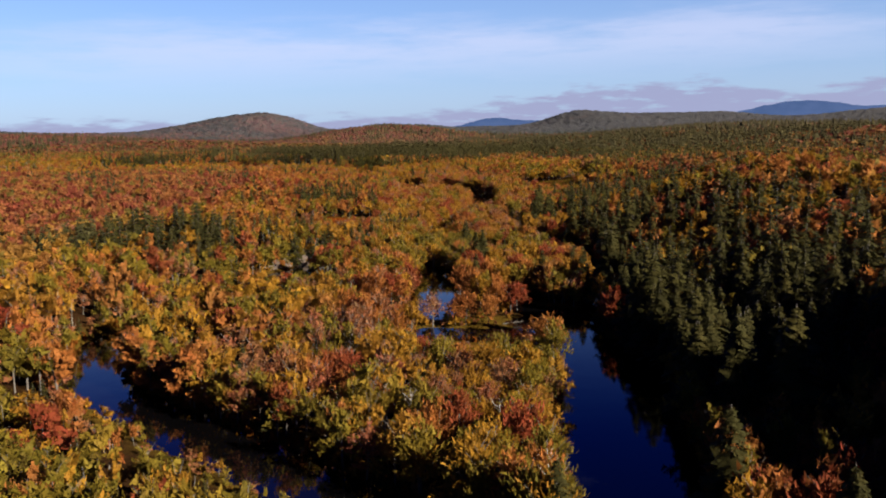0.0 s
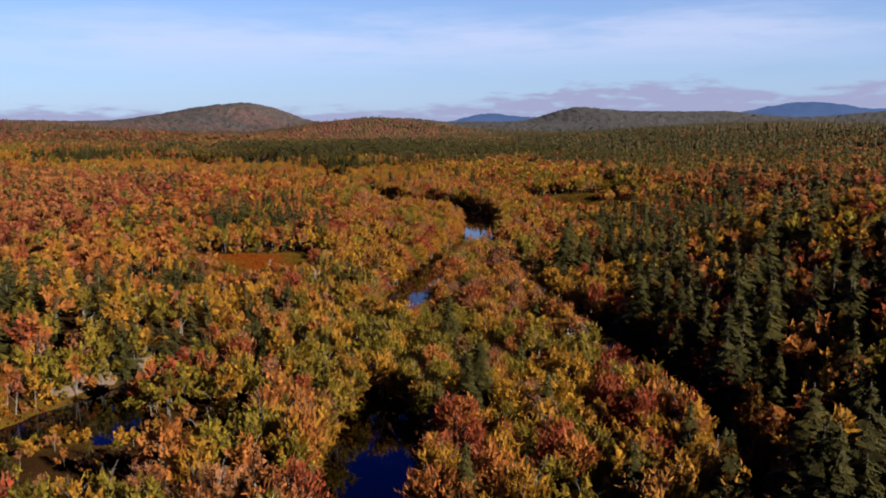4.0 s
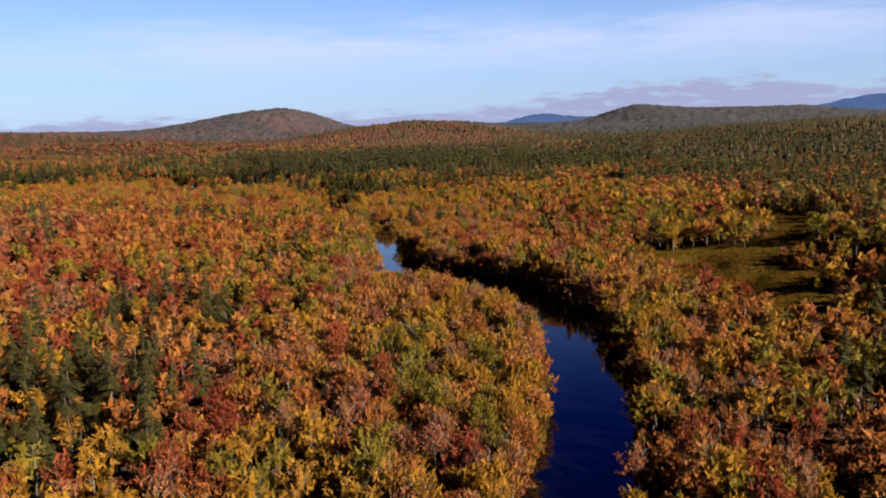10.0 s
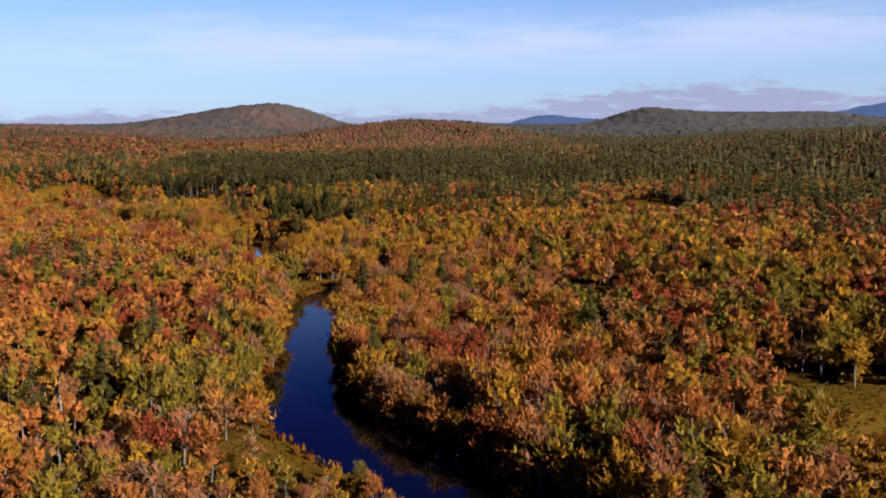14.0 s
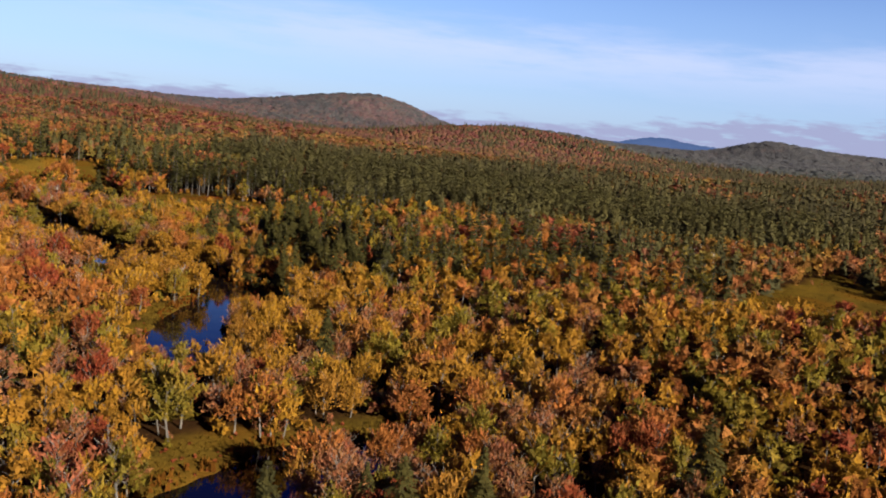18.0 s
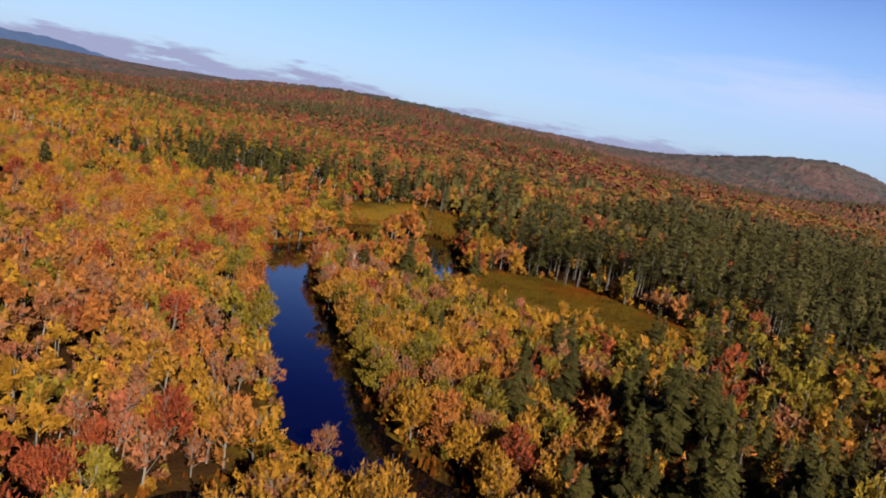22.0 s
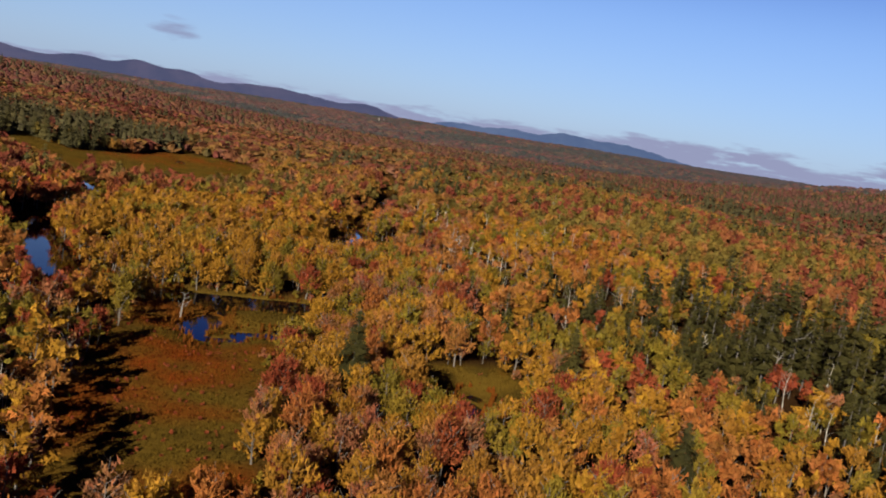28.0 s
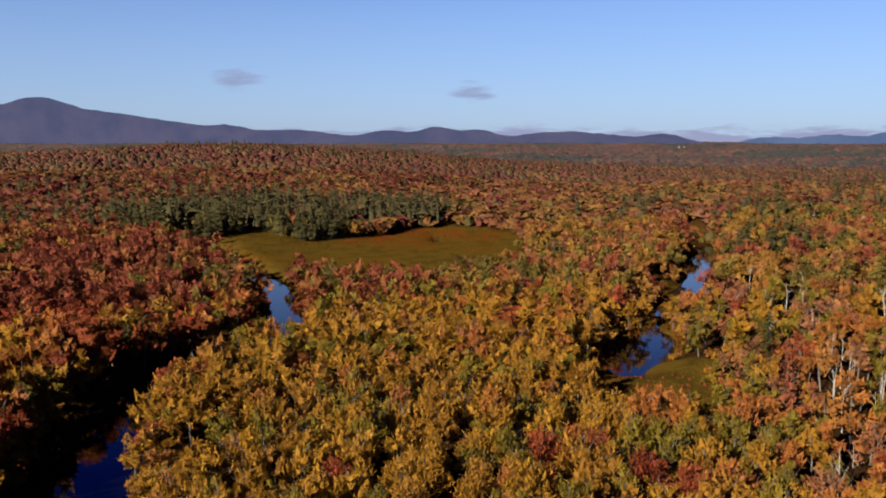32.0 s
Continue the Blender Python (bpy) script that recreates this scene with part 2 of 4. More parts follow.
def water_material():
    m, k = material("dark_river_water")
    p = place_of(k)
    wave = k.math("ADD", k.noise(p, 0.9, 3.0), k.math("MULTIPLY", k.noise(p, 0.12, 2.0), 2.0))
    bump = k.add("ShaderNodeBump", ("Height", wave), Strength=0.06, Distance=0.12)
    col = k.mix(k.noise(p, 0.05, 3.0), (0.0003, 0.0004, 0.0008), (0.0009, 0.0007, 0.0006))
    b = k.add("ShaderNodeBsdfPrincipled", ("Base Color", col), ("Normal", bump.outputs[0]), Roughness=0.035, IOR=1.333)
    k.add("ShaderNodeOutputMaterial", ("Surface", b.outputs[0]))
    return m


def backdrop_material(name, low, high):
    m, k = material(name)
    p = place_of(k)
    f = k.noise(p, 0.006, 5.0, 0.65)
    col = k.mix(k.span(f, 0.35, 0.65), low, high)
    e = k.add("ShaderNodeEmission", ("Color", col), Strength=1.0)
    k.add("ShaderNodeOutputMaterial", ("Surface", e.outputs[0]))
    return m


GROUND, WATER = ground_material(), water_material()


# ---- the lie of the land ----
def smooth(v, a=0.0, b=1.0):
    u = np.clip((v - a) / (b - a), 0, 1)
    return u * u * (3 - 2 * u)


def lattice(ix, iy, seed):
    n = np.sin(ix * 127.1 + iy * 311.7 + seed * 74.7) * 43758.5453
    return n - np.floor(n)


def value_noise(x, y, size, seed=0):
    u, v = np.asarray(x) / size, np.asarray(y) / size
    i, j = np.floor(u), np.floor(v)
    f, g = u - i, v - j
    f, g = f * f * (3 - 2 * f), g * g * (3 - 2 * g)
    a, b = lattice(i, j, seed), lattice(i + 1, j, seed)
    c, d = lattice(i, j + 1, seed), lattice(i + 1, j + 1, seed)
    return (a * (1 - f) + b * f) * (1 - g) + (c * (1 - f) + d * f) * g


def line_distance(x, y, line):
    """Distance to a polyline of (x, y, half width), less the half width there."""
    best = np.full(np.shape(x), 1e9)
    for (ax, ay, aw), (bx, by, bw) in zip(line, line[1:]):
        dx, dy = bx - ax, by - ay
        t = np.clip(((x - ax) * dx + (y - ay) * dy) / (dx * dx + dy * dy), 0, 1)
        best = np.minimum(best, np.hypot(x - ax - t * dx, y - ay - t * dy) - aw - t * (bw - aw))
    return best


def polygon_distance(x, y, poly):
    """Signed distance to a polygon, negative inside."""
    d, inside = np.full(np.shape(x), 1e9), np.zeros(np.shape(x), bool)
    for (ax, ay), (bx, by) in zip(poly, poly[1:] + poly[:1]):
        dx, dy = bx - ax, by - ay
        t = np.clip(((x - ax) * dx + (y - ay) * dy) / (dx * dx + dy * dy), 0, 1)
        d = np.minimum(d, np.hypot(x - ax - t * dx, y - ay - t * dy))
        if dy:
            inside ^= ((ay > y) != (by > y)) & (x < ax + dx * (y - ay) / dy)
    return np.where(inside, -d, d)


RIVER = [
    [(20, 60, 9), (24, 105, 10), (29, 140, 10), (33, 168, 10), (28, 192, 9), (30, 212, 7), (16, 227, 5), (0, 228, 5.5), (-3, 245, 8), (-2, 266, 7.5), (-2, 280, 3)],
    [(26, 190, 8), (10, 194, 7), (-3, 197, 5)],
    [(-5, 346, 5), (-3, 354, 6.5), (0, 378, 6.5), (6, 412, 6),
     (14, 448, 5.5), (24, 490, 7.2), (27, 530, 7.2), (25, 562, 7.5), (18, 589, 8.5), (1, 612, 7.5), (-16, 632, 8), (-26, 652, 7.5), (-30, 678, 5.5), (-35, 706, 6), (-37, 730, 7), (-31, 749, 6), (-18, 760, 4.5), (-14, 773, 3),
     (-30, 785, 3), (-56, 785, 4.5), (-71, 795, 7.5), (-78, 822, 5.5), (-81, 844, 5), (-98, 857, 5), (-120, 863, 8), (-140, 876, 8), (-166, 896, 7), (-194, 917, 7), (-214, 934, 6.5), (-230, 950, 6.5),
     (-235, 972, 7), (-246, 997, 8.5), (-261, 1016, 8), (-262, 1042, 4.5), (-242, 1034, 4), (-223, 1013, 5), (-205, 994, 6), (-189, 977, 4.5)],
    [(-5, 348, 5), (-14, 342, 4), (-26, 330, 4), (-44, 303, 5), (-57, 280, 5), (-70, 240, 5), (-78, 196, 6), (-70, 164, 6), (-48, 140, 6), (-26, 120, 6), (0, 92, 6), (20, 60, 8)],
    [(-7, 218, 4), (-22, 217, 3.5), (-40, 226, 3), (-62, 240, 3)],
    [(36, 216, 4), (44, 240, 3), (47, 270, 4), (44, 308, 5.5), (38, 345, 5.5), (29, 372, 3)],
    [(-5, 232, 5), (-2, 222, 5), (-1, 213, 4)], [(22, 198, 6), (20, 207, 4.5)], [(-50, 284, 6), (-44, 272, 3)],
    [(-108, 850, 3), (-112, 832, 5), (-106, 818, 3)],
    [(-389, 938, 3), (-391, 930, 6), (-391, 900, 6.5), (-396, 876, 6.5), (-414, 860, 8.5), (-440, 851, 9), (-466, 846, 6), (-496, 855, 5), (-528, 859, 5), (-558, 851, 5.5),
     (-592, 838, 4), (-640, 800, 4), (-700, 760, 4)],
    [(-490, 944, 4), (-500, 945, 6.5), (-511, 950, 7), (-519, 954, 4.5), (-546, 956, 1.2), (-568, 967, 5.5), (-590, 976, 7), (-615, 984, 5), (-655, 990, 6), (-690, 1002, 5), (-760, 1010, 4)],
    [(-352, 899, 1.6), (-360, 898, 2.0), (-367, 896, 2.4), (-372, 899, 2.2), (-378, 902, 1.4), (-384, 902, 1.2)],
    [(-359, 899, 1.6), (-360, 905, 1.5), (-366, 907, 1.5), (-364, 911, 1.4), (-369, 916, 1.6), (-371, 922, 0.9)],
    [(63, 622, 1.5), (71, 626, 1.8), (74, 621, 1.4)], [(68, 612, 1.4), (72, 604, 1.6)], [(78, 599, 1.4), (75, 590, 1.6), (79, 582, 1.4)],
    [(-380, 966, 1.2), (-373, 967, 2.6), (-366, 971, 2.2), (-356, 977, 1.0)], [(-336, 949, 1.4), (-330, 945, 3.0), (-324, 942, 1.4)],
    [(-716, 872, 2), (-730, 880, 2.5), (-744, 880, 1.5)],
]
LOW = [(-111, 845, 6), (-121, 851, 5), (-484, 940, 9), (-57, 272, 7), (-46, 292, 6), (-218, 971, 8), (-226, 986, 7), (-232, 1002, 6), (-208, 982, 12), (-200, 971, 9), (-219, 997, 10), (-238, 992, 8), (-229, 975, 7), (-274, 1034, 8), (-262, 1046, 7), (-252, 1056, 6), (-50, 279, 8), (99, 590, 12), (102, 616, 12), (92, 563, 9), (92, 545, 8), (76, 578, 8), (-2, 185, 8), (9, 181, 9), (21, 179, 9), (-456, 942, 8), (-470, 945, 11), (-580, 965, 8), (-352, 903, 7), (-360, 912, 7), (-368, 905, 14), (-34, 738, 8), (-70, 826, 7), (-88, 846, 6), (-74, 842, 6),
       (-468, 951, 9), (-596, 972, 6), (-396, 866, 9), (-386, 874, 8), (-520, 862, 7), (-510, 866, 6), (-484, 948, 12), (-176, 958, 9), (-208, 978, 6)]   # nothing but shrubs: x, y, radius
MEADOWS = [
    [(-72, 425), (-40, 447), (-31, 434), (-34, 392), (-52, 384), (-72, 396)],
    [(56, 655), (90, 637), (128, 684), (122, 650), (96, 612), (82, 532), (70, 538), (64, 575), (58, 612), (56, 640)],
    [(31, 862), (82, 866), (112, 900), (97, 985), (70, 930)],
    [(-192, 1000), (-167, 1008), (-148, 1001), (-106, 988), (-116, 948), (-134, 953), (-148, 949), (-172, 952), (-184, 972)],
    [(-284, 1026), (-274, 1056), (-250, 1060), (-232, 1040), (-222, 1020), (-212, 1010), (-225, 1024), (-250, 1046), (-268, 1044), (-275, 1020)],
    [(-380, 886), (-340, 882), (-300, 880), (-278, 886), (-285, 904), (-323, 909), (-346, 908), (-362, 918), (-376, 926), (-387, 922), (-389, 900)],
    [(-344, 940), (-346, 958), (-324, 954), (-324, 940)],
    [(-366, 962), (-380, 972), (-384, 960), (-372, 954)],
    [(-720, 790), (-692, 822), (-735, 853), (-796, 878), (-755, 916), (-640, 922), (-582, 890), (-600, 836), (-660, 792)],
    [(-478, 940), (-478, 958), (-490, 960), (-494, 942)], [(-514, 938), (-528, 940), (-526, 953), (-514, 952)],
    [(-914, 545), (-930, 620), (-950, 620), (-940, 545)],
    [(98, 712), (112, 716), (130, 672), (118, 654), (106, 664)],
    [(20, 712), (42, 712), (46, 732), (24, 734)],
    [(-50, 738), (-41, 754), (-24, 770), (-14, 768), (-28, 757), (-42, 736)],
    [(-30, 618), (-12, 612), (-16, 622), (-28, 634)],
    [(-82, 793), (-85, 812), (-87, 834), (-85, 836), (-83, 814), (-80, 796)], [(-72, 820), (-76, 838), (-66, 838), (-62, 826)],
    [(-478, 936), (-452, 938), (-456, 950), (-484, 956)], [(-13, 203), (2, 206), (17, 203), (18, 206), (2, 209), (-12, 209)],
]
HILLS = [   # x, y, height, spread across, spread along
    (-657, 2960, 55, 150, 260), (-540, 2900, 26, 90, 180), (-820, 2980, 18, 120, 200), (-200, 2118, 27, 95, 160), (-60, 2180, 17, 100, 160),
    (-1130, 1850, 36, 230, 170), (-1090, 2200, 22, 190, 190), (-1000, 2600, 20, 170, 190), (-760, 2100, 12, 160, 200),
    (620, 3960, 56, 120, 260), (820, 3900, 30, 140, 260), (1060, 3850, 28, 170, 260), (1300, 3800, 24, 170, 260), (1750, 3400, 36, 200, 260),
    (600, 850, 24, 170, 240), (560, 1500, 20, 220, 240), (-1480, 600, 22, 260, 200), (-1250, 420, 16, 260, 240),
    (-330, 560, 3, 160, 220), (-520, 700, 5, 130, 60), (-500, 1130, 8, 180, 90), (-680, 1090, 6, 160, 80), (-75, 322, 4, 26, 18),
    # x 112, 124 and 178: rises mostly out of view, added to shade the east bank
    (230, 660, 8, 80, 110), (112, 78, 27.5, 26, 40), (124, 310, 10, 22, 85), (178, 495, 12, 26, 80), (-640, 1580, 14, 260, 200), (-2300, 1700, 10, 500, 300), (-2600, 900, 9, 400, 300),
]
SHORT = [   # trees capped to keep water in the camera's view: x, y, radius, greatest height
    (-552, 970, 14, 4.0), (-380, 870, 10, 3.8), (-376, 928, 10, 3.8), (-208, 957, 14, 4.4), (-186, 966, 7, 2.4), (-182, 896, 7, 3.0), (-128, 857, 9, 2.0), (-101, 822, 6, 3.5), (-70, 785, 7, 2.0), (-62, 777, 8, 4.6),
    (-64, 816, 8, 5.5), (-62, 138, 10, 4.5), (-46, 258, 18, 2.8), (-30, 268, 10, 4.0), (-28, 730, 7, 4.5), (-30, 640, 7, 1.8), (-14, 605, 12, 4.2), (-2, 596, 9, 4.4), (5, 585, 9, 4.4), (10, 574, 8, 4.6), (16, 561, 8, 5.0),
    (5, 172, 15, 5.0), (-36, 118, 11, 2.5), (-20, 104, 12, 2.5), (-50, 126, 8, 3.5), (-8, 88, 12, 2.5), (-478, 945, 13, 3.2), (-494, 948, 9, 2.0), (-76, 846, 7, 3.0), (0, 214, 9, 1.6), (18, 206, 8, 1.6), (4, 340, 10, 5.0), (8, 367, 8, 4.5), (22, 448, 10, 5.0), (28, 478, 8, 2.5), (-24, 690, 9, 6.5), (-360, 966, 11, 2.4), (-318, 941, 8, 3.0), (-150, 874, 12, 5.0),
]
TALL = [(22, 614, 24, 0.28), (40, 562, 18, 0.25), (-432, 836, 30, 0.35), (-400, 850, 16, 0.3), (-470, 834, 20, 0.3), (16, 640, 16, 0.2)]   # x, y, radius, gain in height
AXIS = [(20, -300, 0), (10, 300, 0), (20, 560, 0), (-40, 740, 0), (-230, 960, 0), (-400, 910, 0), (-700, 900, 0), (-1100, 950, 0)]


def shore_distance(x, y):
    d = np.full(np.shape(x), 1e9)
    for line in RIVER:
        d = np.minimum(d, line_distance(x, y, line))
    return d + (value_noise(x, y, 9, 3) - 0.5) * 2.6 + (value_noise(x, y, 3.5, 4) - 0.5) * 1.2


def meadow_distance(x, y):
    d = np.full(np.shape(x), 1e9)
    for poly in MEADOWS:
        d = np.minimum(d, polygon_distance(x, y, poly))
    for cx, cy, r in LOW:
        d = np.minimum(d, np.hypot(x - cx, y - cy) - r + 1.5)
    return d + (value_noise(x, y, 11, 5) - 0.5) * 6


RUSSET = [(-58, 424, 17), (-46, 398, 12), (-340, 896, 13), (-312, 888, 11), (-291, 896, 8), (-372, 890, 9), (-196, 1004, 8), (-160, 1008, 8), (-125, 1000, 8), (-740, 860, 30)]   # x, y, radius


def russet(x, y):
    f = np.zeros(np.shape(x))
    for cx, cy, r in RUSSET:
        f = np.maximum(f, np.exp(-((x - cx) ** 2 + (y - cy) ** 2) / (r * r)))
    return np.clip(f * 0.85 + (value_noise(x, y, 7, 61) - 0.5) * 1.3 * (f > 0.05), 0, 1)


FAR_RISE = 13


def upland(x, y):
    far = line_distance(x, y, AXIS)
    h = 4 * smooth(far, 45, 120) + FAR_RISE * smooth(far, 200, 2100)
    for cx, cy, top, sx, sy in HILLS:
        h = h + top * np.exp(-((x - cx) / sx) ** 2 / 2 - ((y - cy) / sy) ** 2 / 2)
    h = h + (9 * smooth(x, 44, 95) + 10 * smooth(x, 90, 220)) * smooth(y, 470, 330)
    h = h + (value_noise(x, y, 60, 1) - 0.5) * 2.5 * smooth(far, 40, 160) + (value_noise(x, y, 240, 2) - 0.5) * 14 * smooth(far, 250, 900)
    return h


def height(x, y, shore=None):
    shore = shore_distance(x, y) if shore is None else shore
    land = (0.25 + upland(x, y)) * smooth(shore, -1, 9) + 0.12
    return np.where(shore < 0, np.maximum(-1.8, 0.12 + shore * 0.55), np.maximum(land, 0.12 + 0.05 * np.minimum(shore, 6)))


def steps(fine_lo, fine_hi, step, far_lo, far_hi):
    mid = list(np.arange(fine_lo, fine_hi + 0.1, step))
    out, s, v = [], step, fine_hi
    while v < far_hi:
        s = min(s * 1.16, 110)
        v += s
        out.append(v)
    lo, s, v = [], step, fine_lo
    while v > far_lo:
        s = min(s * 1.16, 110)
        v -= s
        lo.append(v)
    return np.array(lo[::-1] + mid + out)


def mesh_from(name, verts, faces, mats, smooth_faces=False, attrs=None, mat_index=None):
    """A mesh from numpy arrays of vertices and of triangles or quads."""
    me = bpy.data.meshes.new(name)
    n, m = faces.shape
    me.vertices.add(len(verts))
    me.vertices.foreach_set("co", np.ascontiguousarray(verts, np.float32).ravel())
    me.loops.add(n * m)
    me.loops.foreach_set("vertex_index", np.ascontiguousarray(faces, np.int32).ravel())
    me.polygons.add(n)
    me.polygons.foreach_set("loop_start", np.arange(0, n * m, m, dtype=np.int32))
    me.polygons.foreach_set("use_smooth", np.broadcast_to(smooth_faces, (n,)).copy())
    for mt in mats:
        me.materials.append(mt)
    if mat_index is not None:
        me.polygons.foreach_set("material_index", np.ascontiguousarray(mat_index, np.int32))
    for key, values in (attrs or {}).items():
        me.attributes.new(key, "FLOAT", "POINT").data.foreach_set("value", np.ascontiguousarray(values, np.float32))
    me.update(calc_edges=True)
    return me


def build_ground():
    xs, ys = steps(-620, 130, 3.0, -4950, 4200), steps(90, 1080, 3.0, -1500, 4950)
    X, Y = np.meshgrid(xs, ys)
    shore = shore_distance(X, Y)
    Z = height(X, Y, shore)
    meadow = smooth(meadow_distance(X, Y), 5.5, 1.0)
    verge = smooth(shore, 4.5, 1.5) * smooth(value_noise(X, Y, 16, 8), 0.2, 0.5)
    nx, ny = len(xs), len(ys)
    idx = np.arange(nx * ny).reshape(ny, nx)
    faces = np.stack([idx[:-1, :-1], idx[:-1, 1:], idx[1:, 1:], idx[1:, :-1]], -1).reshape(-1, 4)
    me = mesh_from("ground", np.stack([X, Y, Z], -1).reshape(-1, 3), faces, [GROUND], True, {"open_land": np.maximum(meadow, verge).ravel(), "russet": russet(X, Y).ravel()})
    tagged(new("ground", me), "leaf-strewn forest floor with ochre marsh meadows and wooded hills", "ground", kind="structure")


def build_water():
    bm = bmesh.new()
    bmesh.ops.create_grid(bm, x_segments=24, y_segments=24, size=0.5)
    for v in bm.verts:
        v.co = Vector((-310 + v.co.x * 960, 560 + v.co.y * 1080, -0.1))
    me = bpy.data.meshes.new("water")
    bm.to_mesh(me)
    bm.free()
    me.materials.append(WATER)
    tagged(new("water", me), "still dark blue river water winding between wooded banks", "river", kind="structure")


build_ground()
build_water()


# ---- trees ----
RNG = np.random.default_rng(11)


def unit(v):
    return v / np.maximum(np.linalg.norm(v, axis=-1, keepdims=True), 1e-6)


def broad_crown(n, rng, tall=9.0, wide=3.4, bottom=1.6, sparse=0.0):
    """Boughs that fan up and out from the trunk, each feathered with narrow sprays of leaves."""
    boughs = int(np.clip(n // 26, 6, 26))
    k = np.arange(boughs)
    ang = k * 2.4 + rng.uniform(-0.5, 0.5, boughs)
    rise = np.radians(np.clip(-8 + 94 * ((k + 0.5) / boughs) + rng.uniform(-9, 9, boughs), -12, 88))
    reach = rng.uniform(0.72, 1.06, boughs)
    heart = bottom + (tall - bottom) * 0.36
    tip = np.stack([np.cos(ang) * np.cos(rise) * wide * reach, np.sin(ang) * np.cos(rise) * wide * reach, heart + np.sin(rise) * (tall - heart) * reach], 1)
    foot = np.stack([np.zeros(boughs), np.zeros(boughs), bottom + (heart - bottom) * rng.uniform(0.1, 1.2, boughs)], 1)
    which = rng.integers(0, boughs, n)
    along = (0.34 + 0.70 * np.sqrt(rng.uniform(0, 1, n)))[:, None]
    line = tip[which] - foot[which]
    c = foot[which] + line * along + rng.normal(size=(n, 3)) * wide * np.array([0.12, 0.12, 0.09])
    a = unit(unit(line) * 0.8 + np.array([0, 0, 0.38 if n > 150 else 0.1]) + rng.normal(size=(n, 3)) * (0.5 if n > 150 else 0.8))
    b = unit(np.cross(a, rng.normal(size=(n, 3))))
    ratio = 0.16 * (1000 / n) ** 0.38
    long = math.sqrt((8.4 if n > 400 else 11.0) * wide * wide * (0.62 if sparse else 1.0) / n / ratio) * rng.uniform(0.65, 1.35, (n, 1))
    low = c - a * long * 0.4
    verts = np.stack([low - b * long * ratio, low + b * long * ratio + a * long * rng.uniform(-0.2, 0.4, (n, 1)), low + a * long], 1).reshape(-1, 3)
    return verts, np.arange(n * 3).reshape(n, 3)


def conifer_crown(n, rng, tall=14.0, wide=2.6, bottom=1.2, plume=0.0):
    """Drooping branch sprays in tiers round the trunk, tapering to the tip."""
    u = np.sort(rng.uniform(0, 1, n)) ** 0.85
    tiers = 18 if n > 100 else 9
    u = (np.floor(u * tiers) + rng.uniform(0, 0.5, n)) / tiers
    z = bottom + (tall - bottom) * np.clip(u, 0, 0.985)
    ang = rng.uniform(0, 6.283, n)
    taper = (1 - u) ** 0.85 if plume == 0 else np.sin(np.clip(u * 0.9 + 0.12, 0, 1) * 3.0) ** 0.7 * (1 - 0.3 * u)
    lump = 1 + 0.22 * np.sin(ang * 2 + z * 1.7) + 0.16 * np.sin(ang * 3 - z * 1.1)
    reach = wide * (taper * rng.uniform(0.55, 1.15, n) * lump + 0.05)
    droop = reach * rng.uniform(0.15, 0.5, n) * (1 if plume == 0 else -0.25)
    w = (0.30 + 0.15 * reach) * math.sqrt(max(1.0, 190 / n)) * rng.uniform(0.8, 1.2, n)
    ca, sa = np.cos(ang), np.sin(ang)
    root = np.stack([ca * reach * 0.12, sa * reach * 0.12, z + 0.25], 1)
    tip = np.stack([ca * reach, sa * reach, z - droop], 1)
    side = np.stack([-sa, ca, rng.uniform(-0.5, 0.5, n)], 1) * w[:, None]
    base = root * 0.45 + tip * 0.55
    verts = np.stack([root, base * 0.4 + tip * 0.6 + side, base * 0.4 + tip * 0.6 - side], 1).reshape(-1, 3)
    verts[1::3] += (tip - base) * 0.25
    return verts, np.arange(n * 3).reshape(n, 3)


def stick(a, b, ra, rb, sides=5):
    """A tapered limb from a to b."""
    a, b = np.array(a, float), np.array(b, float)
    d = unit(b - a)
    p = unit(np.cross(d, (0.31, 0.95, 0.1)))
    q = np.cross(d, p)
    t = np.arange(sides) * 6.2832 / sides
    ring = np.cos(t)[:, None] * p + np.sin(t)[:, None] * q
    v = np.concatenate([a + ring * ra, b + ring * rb])
    i = np.arange(sides)
    j = (i + 1) % sides
    return v, np.concatenate([np.stack([i, j, j + sides], 1), np.stack([i, j + sides, i + sides], 1)])


def join(bits):
    vs, fs, n = [], [], 0
    for v, f in bits:
        vs.append(v)
        fs.append(f + n)
        n += len(v)
    return np.concatenate(vs), np.concatenate(fs)


